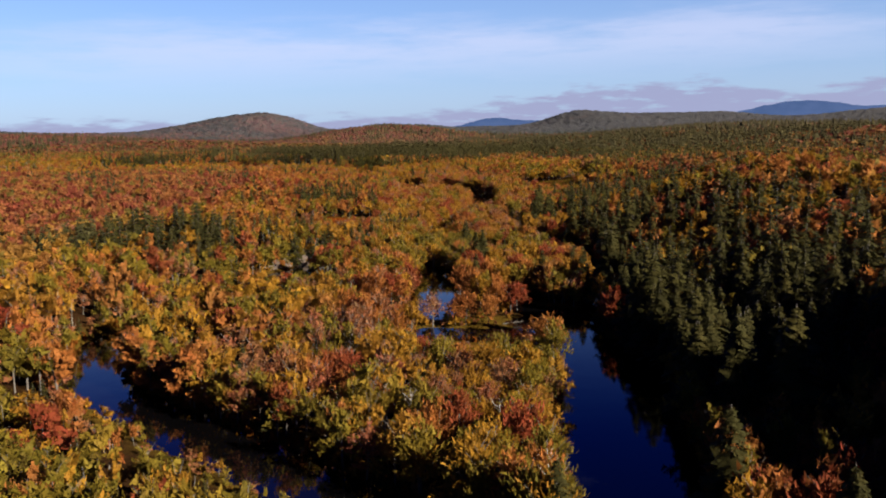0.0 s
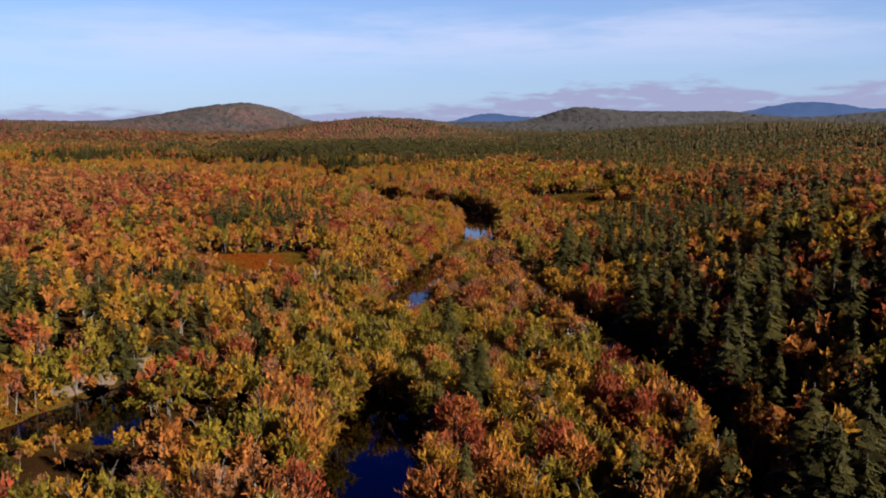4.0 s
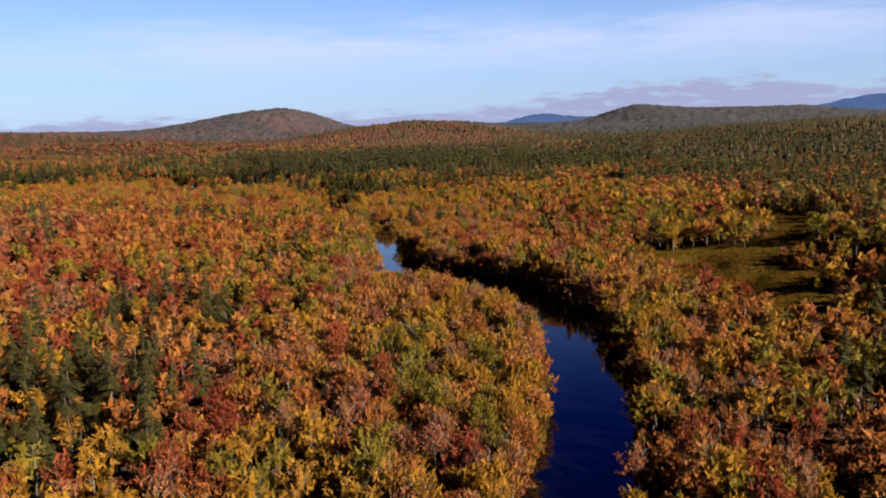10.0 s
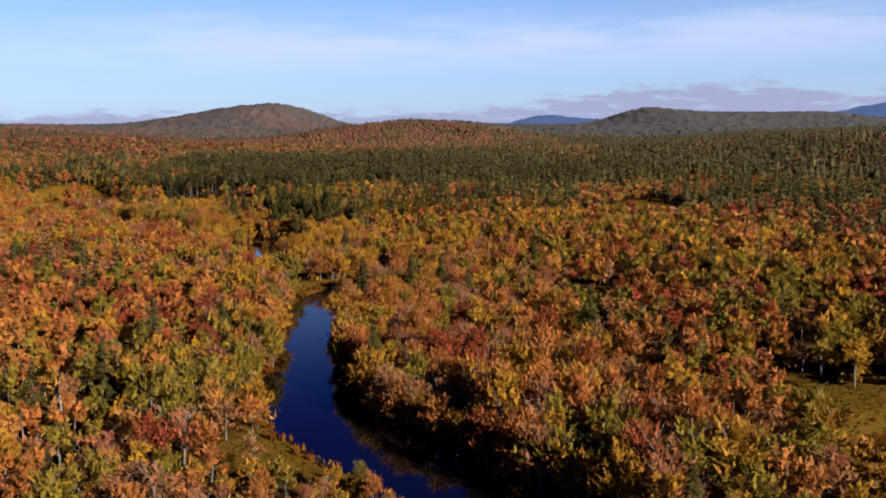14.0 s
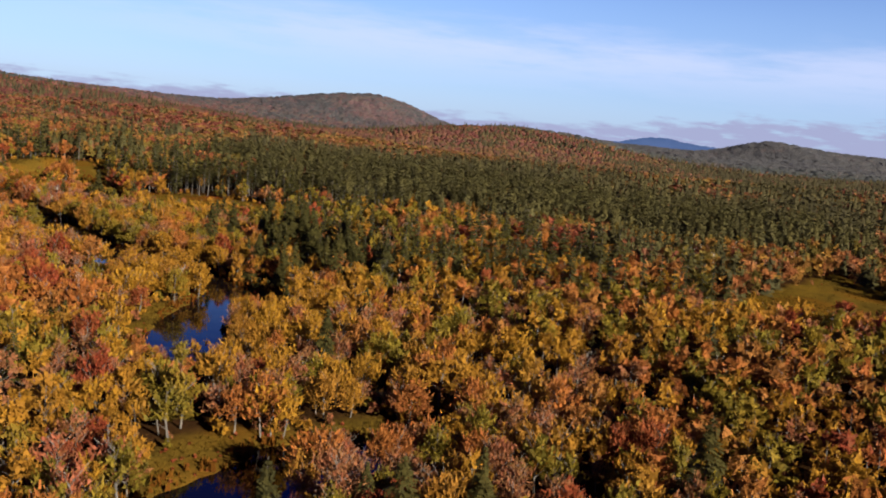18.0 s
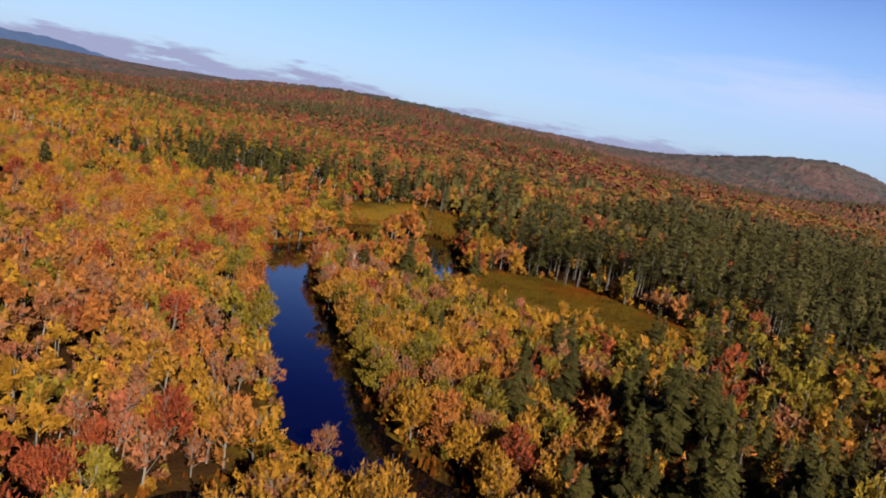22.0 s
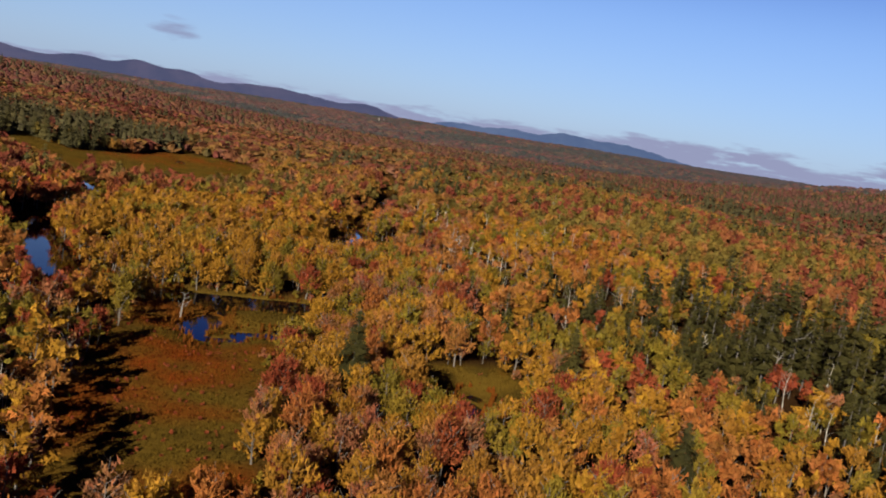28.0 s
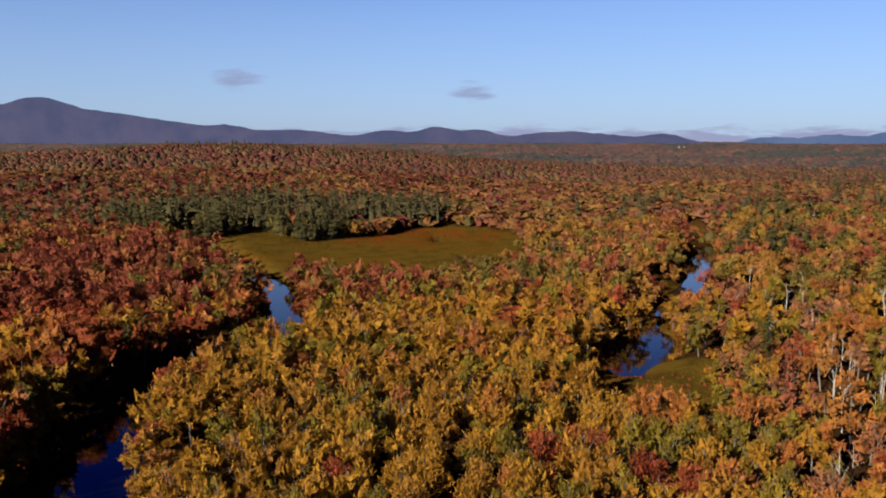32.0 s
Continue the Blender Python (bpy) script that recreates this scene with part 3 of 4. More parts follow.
def trunk_mesh(rng, tall, girth, limbs, spread, lean=0.25, twigs=0):
    """A trunk bent in two places, with rising limbs that fork."""
    p0, p1 = np.array([0, 0, -0.6]), np.array([rng.uniform(-lean, lean), rng.uniform(-lean, lean), tall * 0.45])
    p2 = p1 + np.array([rng.uniform(-lean, lean), rng.uniform(-lean, lean), tall * 0.47])
    bits = [stick(p0, p1, girth, girth * 0.7), stick(p1, p2, girth * 0.7, girth * 0.12, 4)]
    for i in range(limbs):
        t = rng.uniform(0.15, 0.95)
        a = p1 + (p2 - p1) * t if i % 3 else p0 + (p1 - p0) * rng.uniform(0.55, 0.98)
        ang = i * 2.4 + rng.uniform(-0.4, 0.4)
        r = spread * rng.uniform(0.5, 1.0) * (1.1 - 0.6 * t)
        b = a + np.array([math.cos(ang) * r, math.sin(ang) * r, r * rng.uniform(0.7, 1.5)])
        bits.append(stick(a, b, girth * 0.36, girth * 0.1, 3))
        for _ in range(twigs):
            c = a + (b - a) * rng.uniform(0.4, 0.9)
            bits.append(stick(c, c + rng.normal(size=3) * r * 0.3 + np.array([0, 0, r * 0.4]), girth * 0.12, girth * 0.04, 3))
    return join(bits)


KINDS = ["red_maple", "orange_maple", "golden_maple", "olive_birch", "rusty_alder", "spruce", "pine", "bare_birch"]
LABEL = {
    "red_maple": ("crimson red maple tree in full autumn leaf", "tree"),
    "orange_maple": ("bright orange maple tree in autumn leaf", "tree"),
    "golden_maple": ("golden yellow maple tree near the river", "tree"),
    "olive_birch": ("olive green birch tree turning yellow", "tree"),
    "rusty_alder": ("half-bare rusty pink tree with grey twigs", "tree"),
    "spruce": ("dark green pointed spruce tree", "conifer"),
    "pine": ("tall olive green pine with a bare lower trunk", "conifer"),
    "bare_birch": ("leafless white-barked birch standing in the woods", "tree"),
}


def crown_of(kind, n, rng):
    if kind == "spruce":
        return conifer_crown(n, rng, 12.0, 3.5, 0.9)
    if kind == "pine":
        return conifer_crown(n, rng, 14.0, 2.1, 5.0, 1.0)
    if kind == "rusty_alder":
        return broad_crown(n, rng, 7.8, 3.0, 1.2, 1.0)
    shape = {"red_maple": (9.0, 3.4, 1.2), "orange_maple": (9.2, 3.5, 1.1), "golden_maple": (8.7, 3.5, 0.8), "olive_birch": (8.8, 3.2, 1.0)}[kind]
    return broad_crown(n, rng, *shape)


def trunk_of(kind, rng, near=True):
    if kind == "spruce":
        return stick((0, 0, -0.6), (0, 0, 12.2), 0.22, 0.03, 5)
    if kind == "pine":
        return trunk_mesh(rng, 13.5, 0.2, 5 if near else 0, 1.2, 0.15)
    if kind == "bare_birch":
        return trunk_mesh(rng, 9.5, 0.13, 12 if near else 7, 2.0, 0.5, 2 if near else 1)
    if kind == "rusty_alder":
        return trunk_mesh(rng, 7.6, 0.16, 14 if near else 7, 3.0, 0.5, 1 if near else 0)
    return trunk_mesh(rng, 8.6, 0.18, 10 if near else 3, 3.0, 0.5)


# ---- which trees grow where ----
#            red  orange gold olive rusty spruce pine bare
VALLEY = (0.05, 0.17, 0.33, 0.227, 0.21, 0.01, 0.0, 0.003)
ZONES = [   # centre, radii, mixture
    ((-10, 190), (140, 150), (0.04, 0.13, 0.29, 0.34, 0.15, 0.04, 0.0, 0.01)),
    ((-270, 560), (225, 270), (0.27, 0.36, 0.04, 0.10, 0.15, 0.07, 0.0, 0.0)),
    ((-113, 316), (52, 40), (0.01, 0.04, 0.08, 0.1, 0.0, 0.77, 0.0, 0.0)),
    ((-60, 375), (24, 30), (0.1, 0.25, 0.3, 0.15, 0.1, 0.1, 0.0, 0.0)),
    ((-20, 372), (10, 26), (0.0, 0.02, 0.2, 0.2, 0.05, 0.5, 0.0, 0.03)),
    ((150, 180), (100, 260), (0.17, 0.26, 0.13, 0.22, 0.05, 0.17, 0.0, 0.0)),
    ((64, 148), (34, 80), (0.04, 0.06, 0.05, 0.08, 0.02, 0.75, 0.0, 0.0)),
    ((190, 480), (105, 170), (0.14, 0.30, 0.12, 0.18, 0.05, 0.21, 0.0, 0.0)),
    ((330, 800), (230, 260), (0.05, 0.15, 0.12, 0.14, 0.04, 0.50, 0.0, 0.0)),
    ((190, 1200), (420, 290), (0.04, 0.14, 0.10, 0.22, 0.04, 0.38, 0.08, 0.0)),
    ((-60, 1105), (185, 105), (0.0, 0.02, 0.02, 0.03, 0.0, 0.12, 0.81, 0.0)),
    ((-20, 950), (110, 75), (0.05, 0.14, 0.22, 0.14, 0.08, 0.35, 0.0, 0.02)),
    ((-70, 880), (60, 40), (0.03, 0.15, 0.40, 0.2, 0.1, 0.10, 0.0, 0.02)),
    ((-145, 842), (72, 42), (0.09, 0.28, 0.20, 0.09, 0.335, 0.0, 0.0, 0.005)),
    ((-240, 905), (70, 42), (0.09, 0.27, 0.26, 0.135, 0.24, 0.0, 0.0, 0.005)),
    ((-340, 1110), (250, 100), (0.10, 0.16, 0.08, 0.37, 0.03, 0.25, 0.0, 0.01)),
    ((-600, 1150), (330, 160), (0.18, 0.28, 0.07, 0.36, 0.03, 0.07, 0.0, 0.01)),
    ((-450, 1012), (150, 46), (0.07, 0.16, 0.18, 0.42, 0.10, 0.06, 0.0, 0.01)),
    ((-460, 1000), (60, 40), (0.03, 0.12, 0.35, 0.18, 0.18, 0.02, 0.0, 0.12)),
    ((-590, 760), (210, 120), (0.42, 0.28, 0.06, 0.10, 0.10, 0.04, 0.0, 0.0)),
    ((-345, 850), (80, 38), (0.18, 0.20, 0.18, 0.18, 0.24, 0.01, 0.0, 0.01)),
    ((-460, 905), (75, 55), (0.02, 0.08, 0.66, 0.22, 0.02, 0.0, 0.0, 0.0)),
    ((-770, 760), (110, 60), (0.1, 0.1, 0.06, 0.12, 0.02, 0.6, 0.0, 0.0)),
    ((-900, 640), (200, 130), (0.40, 0.28, 0.08, 0.14, 0.04, 0.06, 0.0, 0.0)),
    ((-1400, 700), (500, 400), (0.34, 0.34, 0.06, 0.16, 0.04, 0.06, 0.0, 0.0)),
    ((-900, 1750), (650, 600), (0.26, 0.16, 0.06, 0.18, 0.20, 0.14, 0.0, 0.0)),
    ((-250, 2150), (400, 330), (0.34, 0.12, 0.03, 0.10, 0.28, 0.13, 0.0, 0.0)),
    ((-650, 2950), (420, 350), (0.10, 0.16, 0.10, 0.28, 0.14, 0.22, 0.0, 0.0)),
    ((60, 930), (150, 70), (0.03, 0.10, 0.16, 0.12, 0.04, 0.53, 0.0, 0.02)),
    ((200, 1250), (520, 270), (0.04, 0.14, 0.08, 0.22, 0.04, 0.40, 0.08, 0.0)),
    ((-30, 1115), (215, 118), (0.01, 0.05, 0.03, 0.05, 0.0, 0.20, 0.66, 0.0)),
    ((-150, 1040), (62, 34), (0.0, 0.01, 0.01, 0.02, 0.0, 0.10, 0.86, 0.0)),
    ((-520, 985), (48, 16), (0.05, 0.16, 0.22, 0.16, 0.26, 0.0, 0.0, 0.15)),
    ((-455, 978), (30, 12), (0.05, 0.16, 0.22, 0.16, 0.26, 0.0, 0.0, 0.15)),
    ((-340, 1014), (22, 12), (0.05, 0.2, 0.22, 0.14, 0.1, 0.1, 0.0, 0.2)),
    ((-42, 869), (30, 12), (0.03, 0.1, 0.24, 0.12, 0.08, 0.42, 0.0, 0.01)),
    ((-5, 885), (34, 24), (0.03, 0.12, 0.18, 0.12, 0.06, 0.48, 0.0, 0.01)),
    ((-325, 1020), (42, 26), (0.04, 0.09, 0.07, 0.10, 0.02, 0.58, 0.04, 0.06)),
    ((-372, 1012), (32, 20), (0.05, 0.12, 0.12, 0.14, 0.02, 0.46, 0.0, 0.09)),
    ((-62, 486), (22, 24), (0.03, 0.08, 0.06, 0.08, 0.02, 0.73, 0.0, 0.0)),
    ((-48, 588), (16, 24), (0.08, 0.14, 0.12, 0.14, 0.04, 0.48, 0.0, 0.0)),
    ((-54, 540), (20, 20), (0.18, 0.10, 0.06, 0.22, 0.04, 0.40, 0.0, 0.0)),
    ((-62, 358), (14, 20), (0.08, 0.10, 0.12, 0.10, 0.02, 0.58, 0.0, 0.0)),
    ((-34, 341), (7, 7), (0.0, 0.0, 0.2, 0.1, 0.0, 0.7, 0.0, 0.0)),
    ((62, 350), (18, 90), (0.10, 0.20, 0.18, 0.16, 0.06, 0.30, 0.0, 0.0)),
    ((-625, 1003), (26, 14), (0.1, 0.16, 0.14, 0.18, 0.02, 0.40, 0.0, 0.0)),
    ((-765, 805), (75, 34), (0.12, 0.12, 0.06, 0.10, 0.0, 0.60, 0.0, 0.0)),
    ((-205, 1046), (40, 28), (0.01, 0.03, 0.03, 0.04, 0.0, 0.33, 0.56, 0.0)),
    ((115, 470), (48, 110), (0.10, 0.18, 0.10, 0.16, 0.04, 0.42, 0.0, 0.0)),
    ((48, 395), (14, 40), (0.12, 0.20, 0.18, 0.16, 0.08, 0.26, 0.0, 0.0)),
    ((0, 885), (42, 36), (0.03, 0.10, 0.12, 0.10, 0.05, 0.58, 0.0, 0.02)),
    ((-12, 940), (50, 30), (0.04, 0.12, 0.10, 0.10, 0.05, 0.56, 0.0, 0.03)),
    ((-232, 1080), (52, 46), (0.03, 0.08, 0.05, 0.12, 0.02, 0.45, 0.25, 0.0)),
    ((-388, 1006), (30, 20), (0.05, 0.12, 0.10, 0.12, 0.02, 0.50, 0.0, 0.09)),
    ((-820, 840), (70, 42), (0.08, 0.08, 0.05, 0.09, 0.0, 0.70, 0.0, 0.0)),
    ((-740, 790), (62, 55), (0.06, 0.06, 0.04, 0.08, 0.0, 0.76, 0.0, 0.0)),
    ((-45, 895), (44, 34), (0.06, 0.12, 0.14, 0.15, 0.10, 0.42, 0.0, 0.01)),
    ((-40, 945), (46, 30), (0.07, 0.14, 0.11, 0.13, 0.10, 0.44, 0.0, 0.01)),
    ((-312, 1012), (26, 20), (0.03, 0.06, 0.08, 0.08, 0.0, 0.66, 0.0, 0.09)),
    ((-50, 474), (16, 12), (0.04, 0.08, 0.10, 0.12, 0.0, 0.66, 0.0, 0.0)),
    ((-522, 983), (14, 8), (0.02, 0.1, 0.12, 0.1, 0.1, 0.0, 0.0, 0.62)),
    ((-453, 976), (13, 8), (0.02, 0.1, 0.1, 0.06, 0.1, 0.0, 0.0, 0.62)),
    ((-428, 984), (14, 7), (0.02, 0.1, 0.1, 0.1, 0.1, 0.0, 0.0, 0.58)),
    ((-391, 1001), (12, 8), (0.02, 0.1, 0.12, 0.14, 0.1, 0.1, 0.0, 0.42)),
    ((-322, 1003), (12, 7), (0.04, 0.1, 0.14, 0.14, 0.1, 0.04, 0.0, 0.44)),
    ((-341, 1018), (12, 8), (0.04, 0.1, 0.1, 0.12, 0.0, 0.2, 0.0, 0.44)),
    ((-748, 996), (14, 8), (0.04, 0.2, 0.1, 0.2, 0.0, 0.06, 0.0, 0.40)),
    ((40, 935), (22, 10), (0.04, 0.2, 0.1, 0.12, 0.2, 0.04, 0.0, 0.30)),
    ((800, 2600), (1000, 1300), (0.03, 0.07, 0.04, 0.20, 0.06, 0.60, 0.0, 0.0)),
]


def mixture(x, y):
    w = np.ones((len(x), 8)) * np.array(VALLEY)
    for (cx, cy), (rx, ry), mix in ZONES:
        r = np.hypot((x - cx) / rx, (y - cy) / ry) + (value_noise(x, y, 35, 21) - 0.5) * 0.5
        f = smooth(r, 1.15, 0.75)[:, None]
        w = w * (1 - f) + np.array(mix) * f
    return w


def choose(x, y, rng):
    w = np.log(mixture(x, y) + 1e-5)
    stand = (value_noise(x, y, 75, 47) + value_noise(x, y, 33, 48) - 1.0) * 2.6
    for i in range(8):
        w[:, i] += (value_noise(x, y, 18, 30 + i) - 0.5) * 2.0 + (value_noise(x, y, 50, 50 + i) - 0.5) * 2.2 + (stand if i == 5 else 0.0)
    return np.argmax(w - np.log(-np.log(rng.uniform(1e-6, 1 - 1e-6, w.shape))), 1)


GLIDE = [(8, 60, 0), (8, 330, 0), (6, 560, 0), (-20, 760, 0), (-120, 880, 0), (-260, 930, 0), (-420, 915, 0)]
VIEWS = [(0, -40, 0), (8, 250, 0), (8, 470, 4), (0, 680, 16), (-20, 740, 30), (-60, 800, 45), (-110, 850, 57), (-190, 900, 76), (-308, 920, 95)]


def seen(x, y):
    ok = np.zeros(len(x), bool)
    for cx, cy, yaw in VIEWS:
        a = np.degrees(np.arctan2(-(x - cx), y - cy))
        ok |= np.abs((a - yaw + 180) % 360 - 180) < 32
    return ok


def scatter(x0, x1, y0, y1, step, rng, jitter=0.42):
    X, Y = np.meshgrid(np.arange(x0, x1, step, dtype=float), np.arange(y0, y1, step, dtype=float))
    X[1::2] += step / 2
    x, y = X.ravel(), Y.ravel()
    return x + rng.uniform(-jitter, jitter, len(x)) * step, y + rng.uniform(-jitter, jitter, len(x)) * step


def short(x, y):
    """The greatest height that a tree reaches here."""
    cap = np.full(np.shape(x), 99.0)
    for cx, cy, r, top in SHORT:
        cap = np.where(np.hypot(x - cx, y - cy) < r, np.minimum(cap, top), cap)
    return cap


def plant_sites():
    """Sites in bands of distance from the glide line: near, middle, far, farthest."""
    bands = []
    unseen = []
    for lo, hi, step, box in ((-1, 42, 4.55, (-480, 70, 40, 990)), (42, 80, 4.7, (-560, 150, 0, 1080)), (80, 132, 4.9, (-600, 180, 0, 1100)), (132, 320, 5.2, (-760, 350, 0, 1270)),
                              (320, 700, 6.2, (-1250, 900, 0, 1750)), (700, 1900, 6.6, (-1650, 1420, 0, 2160))):
        x, y = scatter(box[0], box[1], box[2], box[3], step, RNG)
        d = line_distance(x, y, GLIDE)
        keep = (d >= lo) & (d < hi)
        if lo > 120:
            if hi < 800:
                u = keep & ~seen(x, y) & (RNG.uniform(size=len(x)) < 0.5) & (d < 520)
                unseen.append((x[u], y[u]))
            keep &= seen(x, y) & (np.hypot(x + 120, y - 640) < 1480)
        x, y = x[keep], y[keep]
        if lo < 80:
            bx, by = scatter(box[0], box[1], box[2], box[3], 2.9, RNG)
            d, wet = line_distance(bx, by, GLIDE), shore_distance(bx, by)
            edge = (d >= lo) & (d < hi) & (wet > 0.5) & (wet < 3.4) & (short(bx, by) > 50) & (value_noise(bx, by, 15, 81) > 0.22)
            x, y = np.concatenate([x, bx[edge]]), np.concatenate([y, by[edge]])
        if lo == 700:
            x, y = np.concatenate([x] + [u[0] for u in unseen]), np.concatenate([y] + [u[1] for u in unseen])
        shore = shore_distance(x, y)
        keep = (shore > 0.4 + 1.0 * RNG.uniform(size=len(x))) & (meadow_distance(x, y) > 0.5) if lo < 700 else np.ones(len(x), bool)
        for cx, cy, cr in LOW:
            keep &= np.hypot(x - cx, y - cy) > cr
        x, y, shore = x[keep], y[keep], shore[keep]
        bands.append((x, y, height(x, y, shore), choose(x, y, RNG)))
    return bands


def bulk(x, y):
    """Older, broader trees on the first bends of the river and along its shaded banks."""
    k = 1.0 + 0.16 * smooth(y, 300, 230) * smooth(np.abs(x), 140, 90)
    for cx, cy, r, gain in TALL:
        k = k + gain * smooth(np.hypot(x - cx, y - cy), r, r * 0.6)
    return k


def stature(x, y):
    """Taller conifers along the foot of the eastern slope."""
    return 0.42 * np.exp(-((x + 105) / 45) ** 2 - ((y - 312) / 42) ** 2) + (1 - 0.28 * smooth(x, 0, -10) * smooth(y, 455, 440)) * (1 + 0.3 * smooth(y, 985, 1030) * smooth(y, 1500, 1400) * smooth(x, -420, -300)) + 0.35 * smooth(x, -640, -680) * smooth(x, -900, -860) + 0.2 * smooth(y, 850, 875) * smooth(y, 985, 950) * smooth(x, -100, -80) + 0.34 * smooth(x, 34, 44) * smooth(x, 110, 90) * smooth(y, 90, 120) * smooth(y, 440, 380)


def grow(name, kind, x, y, z, verts, faces, mats, rng, sizes, mat_index=None, round_faces=0, tone=None):
    """Many copies of a few small shapes joined into one mesh; each keeps a tone of its own."""
    vs, fs, tones, mi, soft, n = [], [], [], [], [], 0
    pick = rng.integers(0, len(verts), len(x))
    for t in range(len(verts)):
        s = pick == t
        m = int(s.sum())
        if not m:
            continue
        a, k = rng.uniform(0, 6.283, m)[:, None], (rng.uniform(sizes[0], sizes[1], m) * (stature(x[s], y[s]) if kind in ("spruce", "pine") else bulk(x[s], y[s])))[:, None]
        k = np.minimum(k, short(x[s], y[s])[:, None] / (12.5 if kind in ("spruce", "pine") else 9.0))
        wide = k * (rng.uniform(0.8, 1.1, m) if kind in ("spruce", "pine") else rng.uniform(0.86, 1.18, m))[:, None]
        v = verts[t]
        px = (v[:, 0] * np.cos(a) - v[:, 1] * np.sin(a)) * wide + x[s][:, None]
        py = (v[:, 0] * np.sin(a) + v[:, 1] * np.cos(a)) * wide + y[s][:, None]
        pz = v[:, 2] * k + z[s][:, None]
        vs.append(np.stack([px, py, pz], -1).reshape(-1, 3))
        fs.append((faces[t][None] + (np.arange(m) * len(v))[:, None, None]).reshape(-1, 3) + n)
        tones.append(np.repeat(rng.uniform(0, 1, m) if tone is None else tone[s], len(v)))
        soft.append(np.tile(np.arange(len(faces[t])) < round_faces, m))
        if mat_index is not None:
            mi.append(np.tile(mat_index[t], m))
        n += m * len(v)
    if not vs:
        return
    me = mesh_from(name, np.concatenate(vs), np.concatenate(fs), mats, np.concatenate(soft), {"tone": np.concatenate(tones)}, np.concatenate(mi) if mi else None)
    tagged(new(name, me), LABEL[kind][0].replace(" tree", " woods").replace("pine with", "pines with"), "woods", kind="stuff")


def far_crown(kind, n, rng, fill=1.0):
    """A crown seen from afar: a few facets."""
    t = np.arange(n) * 6.2832 / n
    i, j = np.arange(n), (np.arange(n) + 1) % n
    if kind in ("spruce", "pine"):
        low, tall, wide = (0.6, 11.6, 2.6) if kind == "spruce" else (4.5, 13.4, 2.2)
        ring = np.stack([np.cos(t) * wide * fill, np.sin(t) * wide * fill, np.full(n, low) + rng.uniform(-0.5, 0.5, n)], 1)
        return np.concatenate([ring, [[0, 0, tall * fill]]]), np.stack([i, j, np.full(n, n)], 1)
    wide = 3.7 * fill
    low = np.stack([np.cos(t) * wide, np.sin(t) * wide, rng.uniform(0.6, 3.4, n)], 1) * rng.uniform(0.8, 1.15, (n, 1))
    high = np.stack([np.cos(t + 0.6) * wide * 0.72, np.sin(t + 0.6) * wide * 0.72, rng.uniform(5.6, 7.8, n)], 1) * rng.uniform(0.85, 1.1, (n, 1)) * (1, 1, fill)
    v = np.concatenate([low, high, [[rng.uniform(-0.6, 0.6), rng.uniform(-0.6, 0.6), 8.8 * fill]]])
    return v, np.concatenate([np.stack([i, j, i + n], 1), np.stack([j, j + n, i + n], 1), np.stack([i + n, j + n, np.full(n, 2 * n)], 1)])


def hill_material():
    m, k = material("far_hill_woods")
    p = place_of(k)
    cells = k.add("ShaderNodeTexVoronoi", ("Vector", p), Scale=0.11)
    tree = k.add("ShaderNodeSeparateColor", ("Color", cells.outputs["Color"]))
    patch = k.noise(p, 0.0045, 5.0, 0.6)
    stand = k.noise(p, 0.0022, 3.0, 0.55)
    x = k.add("ShaderNodeSeparateXYZ", ("Vector", p)).outputs[0]
    # the bluish cast of these tints stands in for distance haze
    col = k.mix(tree.outputs[0], (0.0100, 0.0052, 0.0062), (0.0540, 0.0170, 0.0150))
    col = k.mix(k.span(tree.outputs[1], 0.50, 0.80), col, (0.0360, 0.0220, 0.0125))
    green = k.mix(tree.outputs[0], (0.0060, 0.0076, 0.0080), (0.0140, 0.0162, 0.0135))
    col = k.mix(k.span(k.math("ADD", patch, k.math("MULTIPLY", tree.outputs[2], 0.26)), 0.58, 0.70), col, green)
    east = k.span(k.math("ADD", x, k.math("MULTIPLY", k.math("SUBTRACT", stand, 0.5), 1400.0)), -220.0, 260.0)
    col = k.mix(k.math("MULTIPLY", east, k.span(tree.outputs[2], 0.9, 0.7)), col, green)
    col = k.mix(k.span(stand, 0.58, 0.68, 0, 0.6), col, green)
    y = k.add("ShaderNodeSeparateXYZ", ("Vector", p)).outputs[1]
    # haze painted over the farthest hills: bluish grey growing with y
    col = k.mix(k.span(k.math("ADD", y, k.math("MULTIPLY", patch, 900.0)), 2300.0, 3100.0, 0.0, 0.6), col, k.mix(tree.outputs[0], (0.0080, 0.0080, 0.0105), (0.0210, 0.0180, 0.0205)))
    h = k.add("ShaderNodeBump", ("Height", cells.outputs["Distance"]), Strength=0.9, Distance=3.0)
    h.invert = True
    b = k.add("ShaderNodeBsdfPrincipled", ("Base Color", col), ("Normal", h.outputs[0]), Roughness=0.95)
    b.inputs["Specular IOR Level"].default_value = 0.1
    k.add("ShaderNodeOutputMaterial", ("Surface", b.outputs[0]))
    return m


